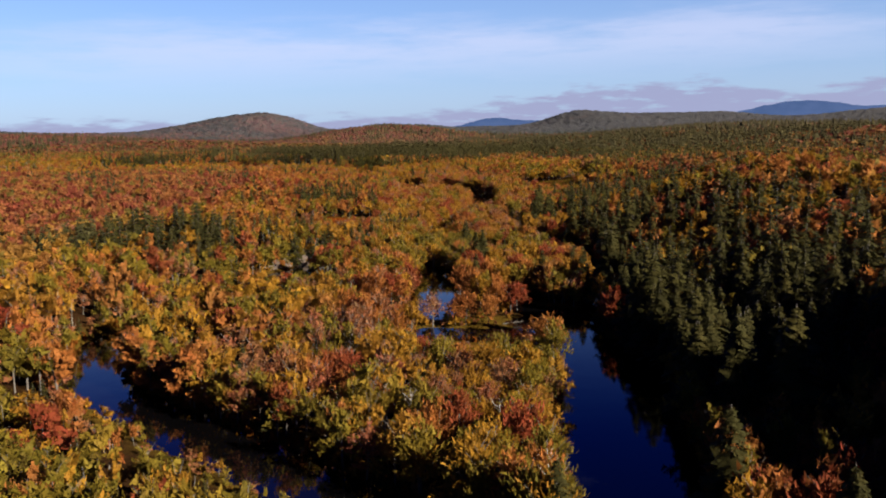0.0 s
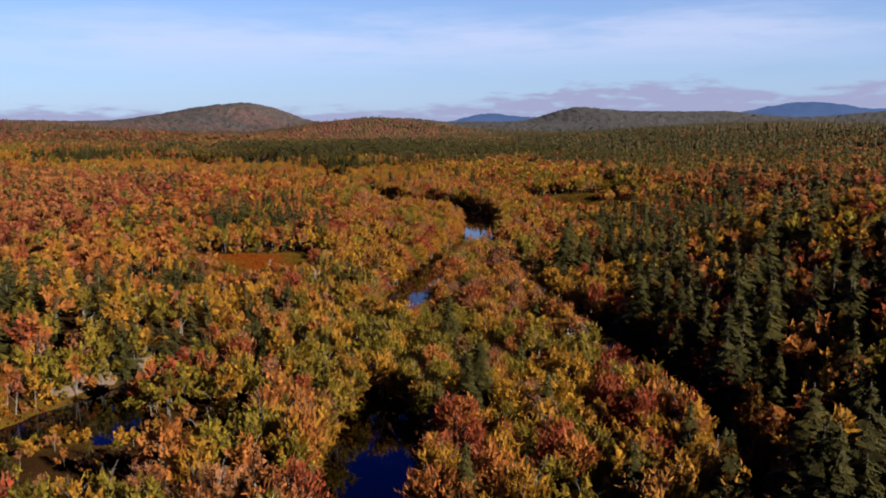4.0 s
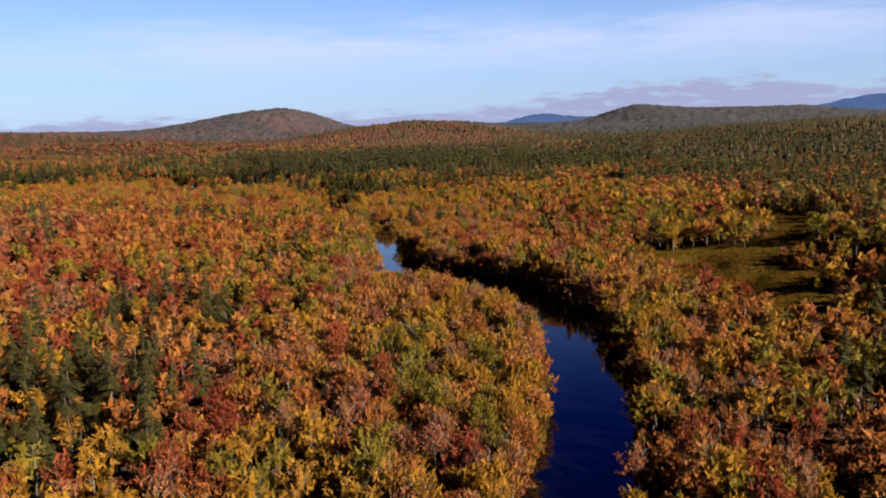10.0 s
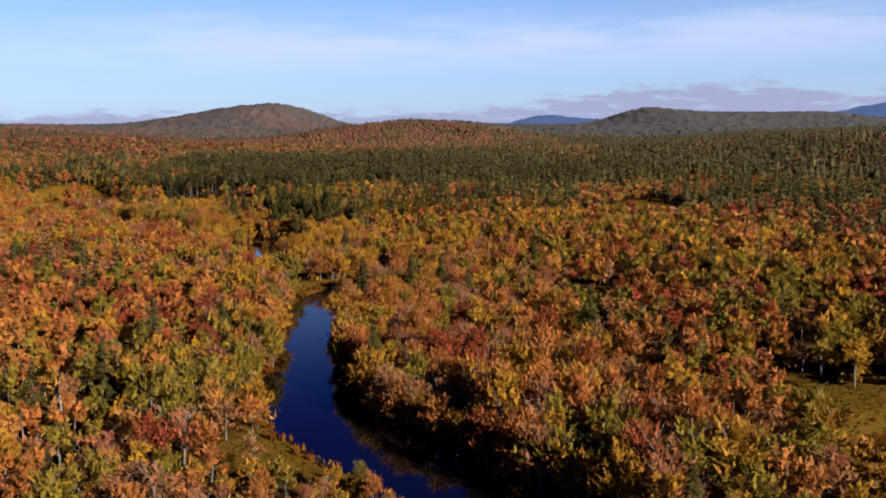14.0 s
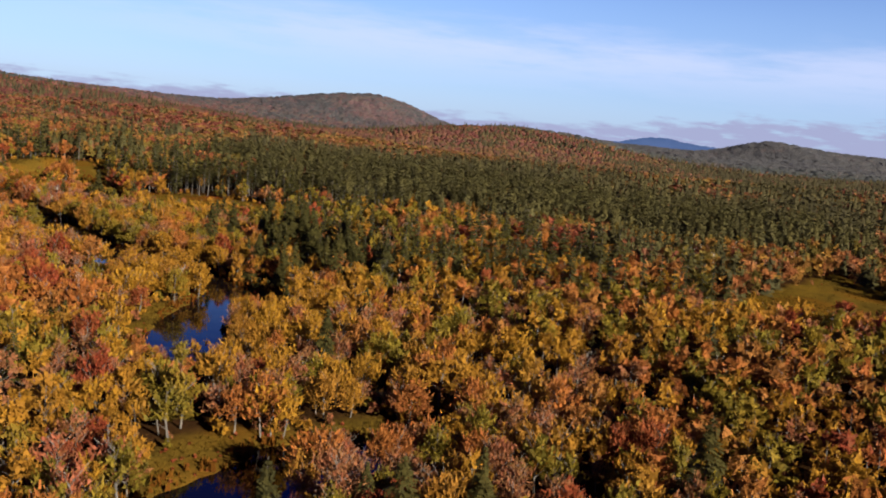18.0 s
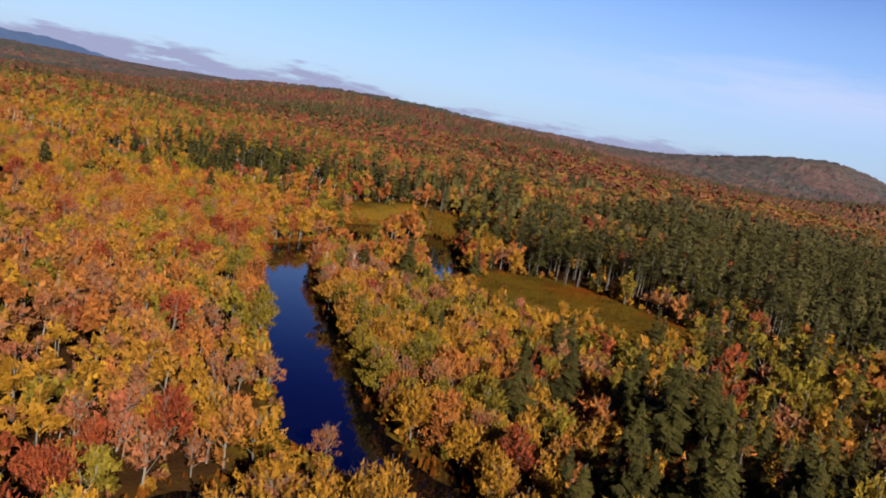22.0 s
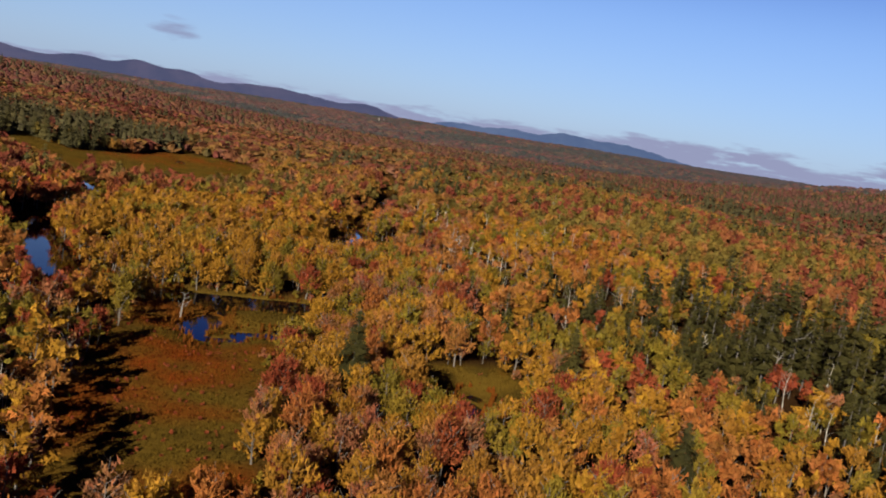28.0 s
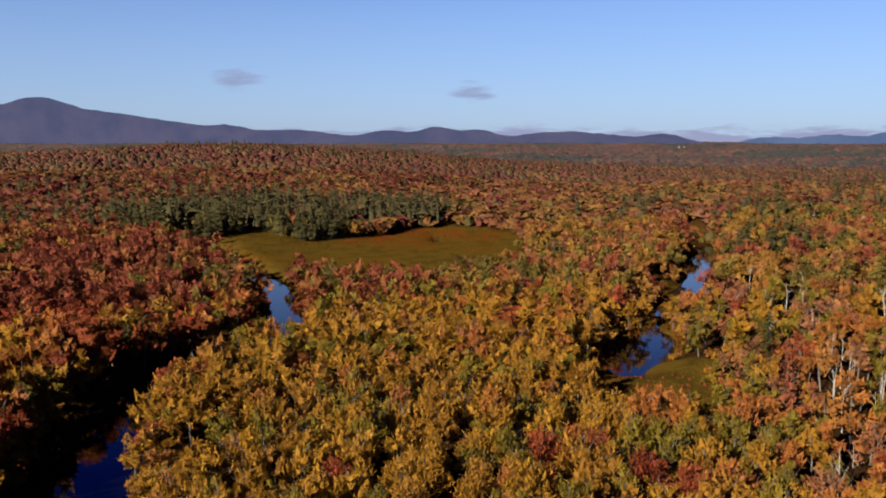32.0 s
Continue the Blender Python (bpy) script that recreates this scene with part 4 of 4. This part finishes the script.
def hill_woods():
    """The unbroken crowns of the far hills, as one uneven canopy."""
    rng = np.random.default_rng(3)
    a = np.radians(np.arange(-44, 140, 0.2))
    r = 1440 * 1.0105 ** np.arange(0, 118)
    A, R = np.meshgrid(a, r)
    A = A + rng.uniform(-0.4, 0.4, A.shape) * radians(0.2)
    R = R * (1 + rng.uniform(-0.4, 0.4, R.shape) * 0.0105)
    X, Y = -120 - np.sin(A) * R, 640 + np.cos(A) * R
    Z = np.maximum(upland(X, Y), 0.2) + 5.2 + rng.uniform(-1, 1, X.shape) * 3.3 - 7 * (R < 1456)
    i = np.arange(A.size).reshape(A.shape)
    faces = np.stack([i[:-1, :-1], i[1:, :-1], i[1:, 1:], i[:-1, 1:]], -1).reshape(-1, 4)
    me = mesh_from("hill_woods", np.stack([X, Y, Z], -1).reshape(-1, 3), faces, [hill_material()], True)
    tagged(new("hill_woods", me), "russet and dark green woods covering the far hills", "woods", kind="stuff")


def plant_all():
    rng = np.random.default_rng(5)
    bands = plant_sites()
    for b, (x, y, z, kinds) in enumerate(bands):
        for i, kind in enumerate(KINDS):
            s = kinds == i
            if not s.any():
                continue
            xs, ys, zs = x[s], y[s], z[s]
            if kind == "bare_birch":
                if b < 4:
                    shapes = [trunk_of(kind, rng, False) for _ in range(3)]
                    if b > 0:
                        grow("birch_snags", kind, xs, ys, zs, [v for v, f in shapes], [f for v, f in shapes], [PALE], rng, (0.7, 1.02))
                        continue
                else:
                    continue
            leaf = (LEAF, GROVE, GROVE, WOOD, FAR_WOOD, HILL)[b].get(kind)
            conifer = kind in ("spruce", "pine")
            wood = TWIG if kind in ("rusty_alder", "orange_maple") else PINE_BARK if conifer else BARK
            if b == 0:
                plant_singly(kind, xs, ys, zs, leaf, wood, rng)
            elif b in (1, 2):
                shapes, index = [], []
                for _ in range(4):
                    c, t = crown_of(kind, ((150, 100), (120, 64))[0 if conifer else 1][b - 1], rng), trunk_of(kind, rng, False)
                    shapes.append(join([c, t]))
                    index.append(np.concatenate([np.zeros(len(c[1]), int), np.ones(len(t[1]), int)]))
                grow(kind + "_woods", kind, xs, ys, zs, [v for v, f in shapes], [f for v, f in shapes], [leaf, wood], rng, (0.45, 1.12) if conifer else (0.58, 1.02), index)
            else:
                facets = (5, 4, 3)[b - 3]
                sprays = (40, 12) if conifer else (44, 12)
                shapes = [join(([far_crown(kind, facets, rng, (0.84, 0.9, 1.0)[b - 3])] if b > 3 or conifer else []) + ([crown_of(kind, sprays[b - 3], rng)] if b < 5 else [])) for _ in range(6)]
                if b > 3 and not conifer:
                    shapes = [(v * (np.array([1.34, 1.34, 0.88]) if b == 4 else np.array([1.5, 1.5, 0.84])), f) for v, f in shapes]
                core = facets if conifer else facets * 3 if b > 3 else 0
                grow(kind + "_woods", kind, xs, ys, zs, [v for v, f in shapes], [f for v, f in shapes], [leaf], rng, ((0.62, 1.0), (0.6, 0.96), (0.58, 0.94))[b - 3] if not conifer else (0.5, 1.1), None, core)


def plant_singly(kind, x, y, z, leaf, wood, rng):
    """The trees by the river, each a thing with its trunk and crown; past 300 of a kind the rest stand as one woods."""
    conifer, bare = kind in ("spruce", "pine"), kind == "bare_birch"
    order = np.argsort(line_distance(x, y, GLIDE))
    one, rest = order[:300], order[300:]
    crowns, trunks, whole, index = [], [], [], []
    for _ in range(5):
        t = trunk_of(kind, rng)
        trunks.append(mesh_from("trunk", t[0], t[1], [PALE if bare else wood]))
        if bare:
            continue
        c = crown_of(kind, 360 if conifer else 700 if kind == "rusty_alder" else 880, rng)
        crowns.append(mesh_from("crown", c[0], c[1], [leaf]))
        c = crown_of(kind, 160 if conifer else 300, rng)
        whole.append(join([c, t]))
        index.append(np.concatenate([np.zeros(len(c[1]), int), np.ones(len(t[1]), int)]))
    for n in one:
        k = (rng.uniform(0.45, 1.1) if conifer else rng.uniform(0.75, 1.0) if bare else rng.uniform(0.58, 1.02)) * (1.18 * float(stature(x[n], y[n])) if conifer else float(bulk(x[n], y[n])))
        k = min(k, float(short(x[n], y[n])) / (12.5 if conifer else 9.0))
        root = new(kind + "_tree")
        root.matrix_basis = pose(x[n], y[n], z[n], 0, 0, rng.uniform(0, 360)) @ Matrix.Diagonal((k * rng.uniform(0.86, 1.16), k * rng.uniform(0.86, 1.16), k, 1))
        tagged(root, LABEL[kind][0], LABEL[kind][1], group=kind.replace("_", " ") + " trees by the river")
        j = int(rng.integers(0, 5))
        new("trunk", trunks[j]).parent = root
        if not bare:
            new("crown", crowns[j]).parent = root
    if len(rest) and not bare:
        grow(kind + "_woods", kind, x[rest], y[rest], z[rest], [v for v, f in whole], [f for v, f in whole], [GROVE[kind], wood], rng, (0.45, 1.12) if conifer else (0.58, 1.02), index)


# ---- far mountains ----
def far_ridge(name, label, centre, yaw, span, peaks, mat):
    """A far mountain: a ridge that rises from the horizon, with a slope to either side."""
    n = 90
    u = np.linspace(-1, 1, n)
    top = np.zeros(n)
    for c, h, w in peaks:
        top = top + (h * np.exp(-((u - c) / w) ** 2 / 2)) ** 4
    top = top ** 0.25 * smooth(1 - np.abs(u), 0.0, 0.3)
    top = top + (value_noise(u * 40, u * 0 + yaw, 1.0, 9) - 0.5) * 6 + (value_noise(u * 130, u * 0 + yaw, 1.0, 10) - 0.5) * 2.5
    a = radians(yaw)
    ax, ay = math.cos(a), math.sin(a)
    fx, fy = math.sin(a), -math.cos(a)
    rows = []
    for off, f in ((90, 0.0), (45, 0.6), (0, 1.0), (-60, 0.0)):
        rows.append(np.stack([centre[0] + ax * u * span + fx * off, centre[1] + ay * u * span + fy * off, 10 + top * f], 1))
    i = np.arange(4 * n).reshape(4, n)
    faces = np.stack([i[:-1, :-1], i[:-1, 1:], i[1:, 1:], i[1:, :-1]], -1).reshape(-1, 4)
    tagged(new(name, mesh_from(name, np.concatenate(rows), faces, [mat], True)), label, "mountain", kind="structure")


# distance haze put into the ridges' colours, which glow and take no light
BLUE = backdrop_material("blue_haze_glow", (0.0095, 0.0165, 0.0370), (0.0125, 0.0200, 0.0430))
PURPLE = backdrop_material("purple_haze_glow", (0.0125, 0.0140, 0.0270), (0.0172, 0.0168, 0.0295))
PALE_BLUE = backdrop_material("pale_blue_haze_glow", (0.0150, 0.0225, 0.0430), (0.0195, 0.0275, 0.0485))
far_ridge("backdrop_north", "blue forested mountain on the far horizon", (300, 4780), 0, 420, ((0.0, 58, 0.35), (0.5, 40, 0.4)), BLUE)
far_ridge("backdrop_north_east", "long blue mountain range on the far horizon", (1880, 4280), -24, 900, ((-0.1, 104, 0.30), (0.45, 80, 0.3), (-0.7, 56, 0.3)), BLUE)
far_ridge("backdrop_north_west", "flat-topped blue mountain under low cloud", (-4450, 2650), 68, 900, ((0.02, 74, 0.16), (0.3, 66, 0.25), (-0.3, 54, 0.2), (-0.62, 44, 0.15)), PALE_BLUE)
far_ridge("backdrop_west", "rounded purple mountain in a haze tint", (-4500, 520), 96, 1500, ((0.0, 92, 0.085), (0.13, 80, 0.08), (-0.16, 76, 0.10), (0.42, 70, 0.2), (-0.5, 80, 0.22), (0.75, 62, 0.12)), PURPLE)
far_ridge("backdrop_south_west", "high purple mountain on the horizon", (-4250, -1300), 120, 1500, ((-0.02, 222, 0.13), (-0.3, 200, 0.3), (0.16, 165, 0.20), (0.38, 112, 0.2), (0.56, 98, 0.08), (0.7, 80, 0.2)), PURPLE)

hill_woods()
plant_all()


# ---- undergrowth ----
def grass_material():
    m, k = material("marsh_grass")
    tone = k.add("ShaderNodeAttribute")
    tone.attribute_name = "tone"
    p = place_of(k)
    own = k.add("ShaderNodeNewGeometry").outputs["Random Per Island"]
    col = k.mix(own, (0.0265, 0.0165, 0.0026), (0.0430, 0.0255, 0.0036))
    col = k.mix(k.span(k.noise(p, 0.11, 5.0, 0.7), 0.46, 0.62, 0, 0.8), col, (0.0215, 0.0142, 0.0028))
    col = k.mix(tone.outputs["Fac"], col, (0.066, 0.0135, 0.0026))
    b = k.add("ShaderNodeBsdfPrincipled", ("Base Color", col), Roughness=0.8)
    b.inputs["Specular IOR Level"].default_value = 0.0
    thin = k.add("ShaderNodeBsdfTranslucent", ("Color", col))
    both = k.add("ShaderNodeMixShader", (1, b.outputs[0]), (2, thin.outputs[0]), Fac=0.4)
    k.add("ShaderNodeOutputMaterial", ("Surface", both.outputs[0]))
    return m


def tuft(rng, blades=4, tall=0.40, wide=0.42):
    bits = []
    for i in range(blades):
        a = rng.uniform(0, 6.283)
        c, s = math.cos(a), math.sin(a)
        r, h, w = rng.uniform(0.0, 0.3), tall * rng.uniform(0.6, 1.2), wide * rng.uniform(0.6, 1.2)
        lean = rng.uniform(-0.2, 0.5)
        bits.append((np.array([(c * r - s * w / 2, s * r + c * w / 2, -0.05), (c * r + s * w / 2, s * r - c * w / 2, -0.05), (c * (r + lean), s * (r + lean), h)]), np.array([[0, 1, 2]])))
    return join(bits)


LABEL["grass"] = ("ochre and rust-red marsh grass on the open meadow", "grass")
LABEL["bank_grass"] = ("tall golden sedge leaning over the water's edge", "grass")
LABEL["bank_shrubs"] = ("low tawny shrubs crowding the river bank", "shrubs")
LABEL["bog_shrubs"] = ("low scarlet shrubs scattered over the marsh", "shrubs")


def plant_undergrowth():
    rng = np.random.default_rng(23)
    x, y = scatter(-760, 130, 90, 1080, 1.1, rng, 0.5)
    near = (line_distance(x, y, GLIDE) < 170) | (rng.uniform(size=len(x)) < 0.15)
    x, y = x[near], y[near]
    meadow, shore = meadow_distance(x, y), shore_distance(x, y)
    z = height(x, y, shore)
    open_land = ((meadow < 0.8) & (shore > -0.15)) & (rng.uniform(size=len(x)) < 0.9)
    verge = (shore > -0.1) & (shore < 2.2) & (rng.uniform(size=len(x)) < 0.6)
    s = open_land | verge
    shapes = [tuft(rng) for _ in range(4)]
    grow("marsh_grass", "grass", x[s], y[s], z[s], [v for v, f in shapes], [f for v, f in shapes], [grass_material()], rng, (0.5, 1.1), tone=russet(x[s], y[s]))
    s = (shore > -0.25) & (shore < 2.6) & (rng.uniform(size=len(x)) < 0.55) & (value_noise(x, y, 12, 71) > 0.28)
    shapes = [tuft(rng, 5, 0.9, 0.6) for _ in range(4)]
    grow("bank_grass", "bank_grass", x[s], y[s], z[s], [v for v, f in shapes], [f for v, f in shapes], [bpy.data.materials["marsh_grass"]], rng, (0.6, 1.5), tone=0.3 + 0.4 * value_noise(x[s], y[s], 20, 72))
    gap = value_noise(x, y, 14, 44)
    s = (shore > 0.5) & (meadow > 0.5) & ((shore < 3.6) | (meadow < 4.5)) & (rng.uniform(size=len(x)) < 0.17) & (gap > 0.33)
    share = rng.integers(0, 3, int(s.sum()))
    for n, kind in enumerate(("golden_maple", "olive_birch", "rusty_alder")):
        idx = np.nonzero(s)[0][share == n]
        shapes = [crown_of(kind, 48, rng) for _ in range(4)]
        grow("bank_shrubs", "bank_shrubs", x[idx], y[idx], z[idx] - 0.35, [v for v, f in shapes], [f for v, f in shapes], [LEAF[kind]], rng, (0.16, 0.36))
    s = (meadow < 2) & (shore > 0.4) & (value_noise(x, y, 17, 51) > 0.60) & (rng.uniform(size=len(x)) < 0.12)
    shapes = [crown_of("red_maple", 16, rng) for _ in range(4)]
    grow("bog_shrubs", "bog_shrubs", x[s], y[s], z[s] - 0.25, [v for v, f in shapes], [f for v, f in shapes], [LEAF["red_maple"]], rng, (0.05, 0.09))


THICKETS = [(-208, 982, 11), (-200, 971, 8), (-219, 997, 8), (-218, 971, 8), (-226, 986, 6), (100, 605, 10), (94, 555, 8)]   # x, y, radius
LABEL["thicket"] = ("dense thicket of head-high golden and rusty shrubs", "shrubs")


def plant_thickets():
    rng = np.random.default_rng(31)
    for kind in ("golden_maple", "rusty_alder", "orange_maple"):
        xs, ys = [], []
        for cx, cy, r in THICKETS:
            n = int(r * r * 0.11)
            a, d = rng.uniform(0, 6.283, n), r * np.sqrt(rng.uniform(0, 1, n))
            xs.append(cx + np.cos(a) * d)
            ys.append(cy + np.sin(a) * d)
        x, y = np.concatenate(xs), np.concatenate(ys)
        ok = shore_distance(x, y) > 0.6
        x, y = x[ok], y[ok]
        shapes = [crown_of(kind, 110, rng) for _ in range(4)]
        grow("thicket", "thicket", x, y, height(x, y) - 0.4, [v for v, f in shapes], [f for v, f in shapes], [LEAF[kind]], rng, (0.3, 0.55))


plant_undergrowth()
plant_thickets()


# ---- single things by the river ----
def part(name, bits, mat, parent, label=""):
    ob = new(name, mesh_from(name, bits[0], bits[1], [mat]))
    ob.parent = parent
    return tagged(ob, label)


def sand_material():
    m, k = material("river_sand")
    p = place_of(k)
    g = k.noise(p, 1.4, 5.0, 0.65)
    col = k.mix(g, (0.0150, 0.0080, 0.0040), (0.0300, 0.0165, 0.0085))
    bump = k.add("ShaderNodeBump", ("Height", g), Strength=0.6, Distance=0.3)
    b = k.add("ShaderNodeBsdfPrincipled", ("Base Color", col), ("Normal", bump.outputs[0]), Roughness=0.95)
    k.add("ShaderNodeOutputMaterial", ("Surface", b.outputs[0]))
    return m


def sand_bank():
    """A slumped sand slope at the outside of the bend."""
    n, m = 26, 9
    u, v = np.meshgrid(np.linspace(0, 1, n), np.linspace(0, 1, m))
    ax, ay, bx, by = -60.0, 288.0, -36.0, 317.0
    nx, ny = -(by - ay), bx - ax
    ln = math.hypot(nx, ny)
    nx, ny = nx / ln, ny / ln
    edge = np.sin(u * 3.14159) ** 0.5
    off = (v * 9.0 + (value_noise(u * 20, v * 6, 1.5, 3) - 0.5) * 2.0) * edge
    x, y = ax + (bx - ax) * u + nx * off, ay + (by - ay) * u + ny * off
    z = height(x, y) + 0.12 + 1.6 * edge * np.sin(v * 3.14159) + (value_noise(u * 40, v * 12, 1.5, 5) - 0.5) * 0.6 * edge
    i = np.arange(n * m).reshape(m, n)
    f = np.stack([i[:-1, :-1], i[:-1, 1:], i[1:, 1:], i[1:, :-1]], -1).reshape(-1, 4)
    me = mesh_from("sand_bank", np.stack([x, y, z], -1).reshape(-1, 3), f, [sand_material()], True)
    tagged(new("sand_bank", me), "pale slumped sand bank on the outside of a bend", "sand bank", kind="structure")


def dead_tree(x, y, tall, lean, turn, seed):
    """A leafless grey snag that leans, with broken limbs."""
    rng = np.random.default_rng(seed)
    root = new("dead_tree")
    root.matrix_basis = pose(x, y, float(height(np.array([x]), np.array([y]))[0]), lean, 0, turn)
    tagged(root, "bleached leafless dead tree leaning by the river", "dead tree", group="dead trees")
    part("trunk", trunk_mesh(rng, tall, 0.24, 0, 1.0, 0.5), DEAD, root)
    for _ in range(7):
        h = tall * rng.uniform(0.35, 0.9)
        a = rng.uniform(0, 6.283)
        r = tall * rng.uniform(0.16, 0.32)
        tip = (math.cos(a) * r, math.sin(a) * r, h + r * rng.uniform(0.3, 1.0))
        mid = (math.cos(a) * r * 0.5, math.sin(a) * r * 0.5, h + r * 0.2)
        part("limb", join([stick((0, 0, h), mid, 0.1, 0.07, 4), stick(mid, tip, 0.07, 0.025, 4)]), DEAD, root)


def fallen_log(x, y, length, turn, seed):
    rng = np.random.default_rng(seed)
    root = new("fallen_log")
    root.matrix_basis = pose(x, y, max(0.0, float(height(np.array([x]), np.array([y]))[0])) + 0.15, 0, 0, turn)
    tagged(root, "weathered grey log lying on the bank", "log", group="fallen logs")
    part("trunk", join([stick((0, 0, 0), (length * 0.6, 0.2, 0.15), 0.16, 0.13, 6), stick((length * 0.6, 0.2, 0.15), (length, 0.7, 0.05), 0.13, 0.05, 6)]), BARK, root)
    for _ in range(3):
        d = length * rng.uniform(0.4, 0.9)
        part("limb", stick((d, 0.1, 0.1), (d + rng.uniform(0.3, 1.2), rng.uniform(-1, 1), rng.uniform(0.5, 1.2)), 0.07, 0.02, 4), BARK, root)


sand_bank()
for args in ((-63, 310, 7, 14, 40, 1), (-348, 925, 7.5, 16, 200, 2), (-325, 880, 6.5, 6, 10, 3), (-299, 925, 7, 8, 90, 4), (-391, 1002, 9, 4, 30, 5), (-336, 1011, 10, 5, 70, 6), (-344, 1020, 10, 8, 160, 7),
             (-372, 894, 6, 10, 250, 8), (-90, 832, 6.5, 10, 120, 9), (-53, 893, 8, 12, 300, 10), (4, 218, 6.5, 3, 40, 11), (-2, 226, 7, 5, 140, 12), (-44, 398, 6, 8, 60, 13)):
    dead_tree(*args)
for args in ((-62, 293, 6, 35, 1), (-213, 922, 6, 130, 4), (14, 203, 5, 10, 5), (-392, 928, 6, 95, 6), (-44, 318, 5, 60, 7), (-70, 866, 8, 30, 8)):
    fallen_log(*args)


def white_block(x, y, wide, tall, turn):
    """A small white building among the far woods."""
    root = new("white_building")
    root.matrix_basis = pose(x, y, float(height(np.array([x]), np.array([y]))[0]), 0, 0, turn)
    tagged(root, "white building standing above the far woods", "building", group="far white buildings")
    w, d = wide / 2, wide * 0.35
    wall = np.array([(sx * w, sy * d, z) for z in (0, tall) for sx, sy in ((-1, -1), (1, -1), (1, 1), (-1, 1))], float)
    quads = np.array([[0, 1, 5, 4], [1, 2, 6, 5], [2, 3, 7, 6], [3, 0, 4, 7]])
    me = mesh_from("wall", wall, quads, [DEAD])
    new("wall", me).parent = root
    ridge = np.array([(-w - 0.5, -d - 0.5, tall), (w + 0.5, -d - 0.5, tall), (w + 0.5, d + 0.5, tall), (-w - 0.5, d + 0.5, tall), (-w, 0, tall + 0.8), (w, 0, tall + 0.8)], float)
    part("roof", (ridge, np.array([[0, 1, 5], [0, 5, 4], [2, 3, 4], [2, 4, 5], [1, 2, 5], [3, 0, 4]])), TWIG, root)


white_block(-2600, 1330, 4.0, 9.5, 80)
white_block(-2600, 1343, 3.0, 9.0, 80)
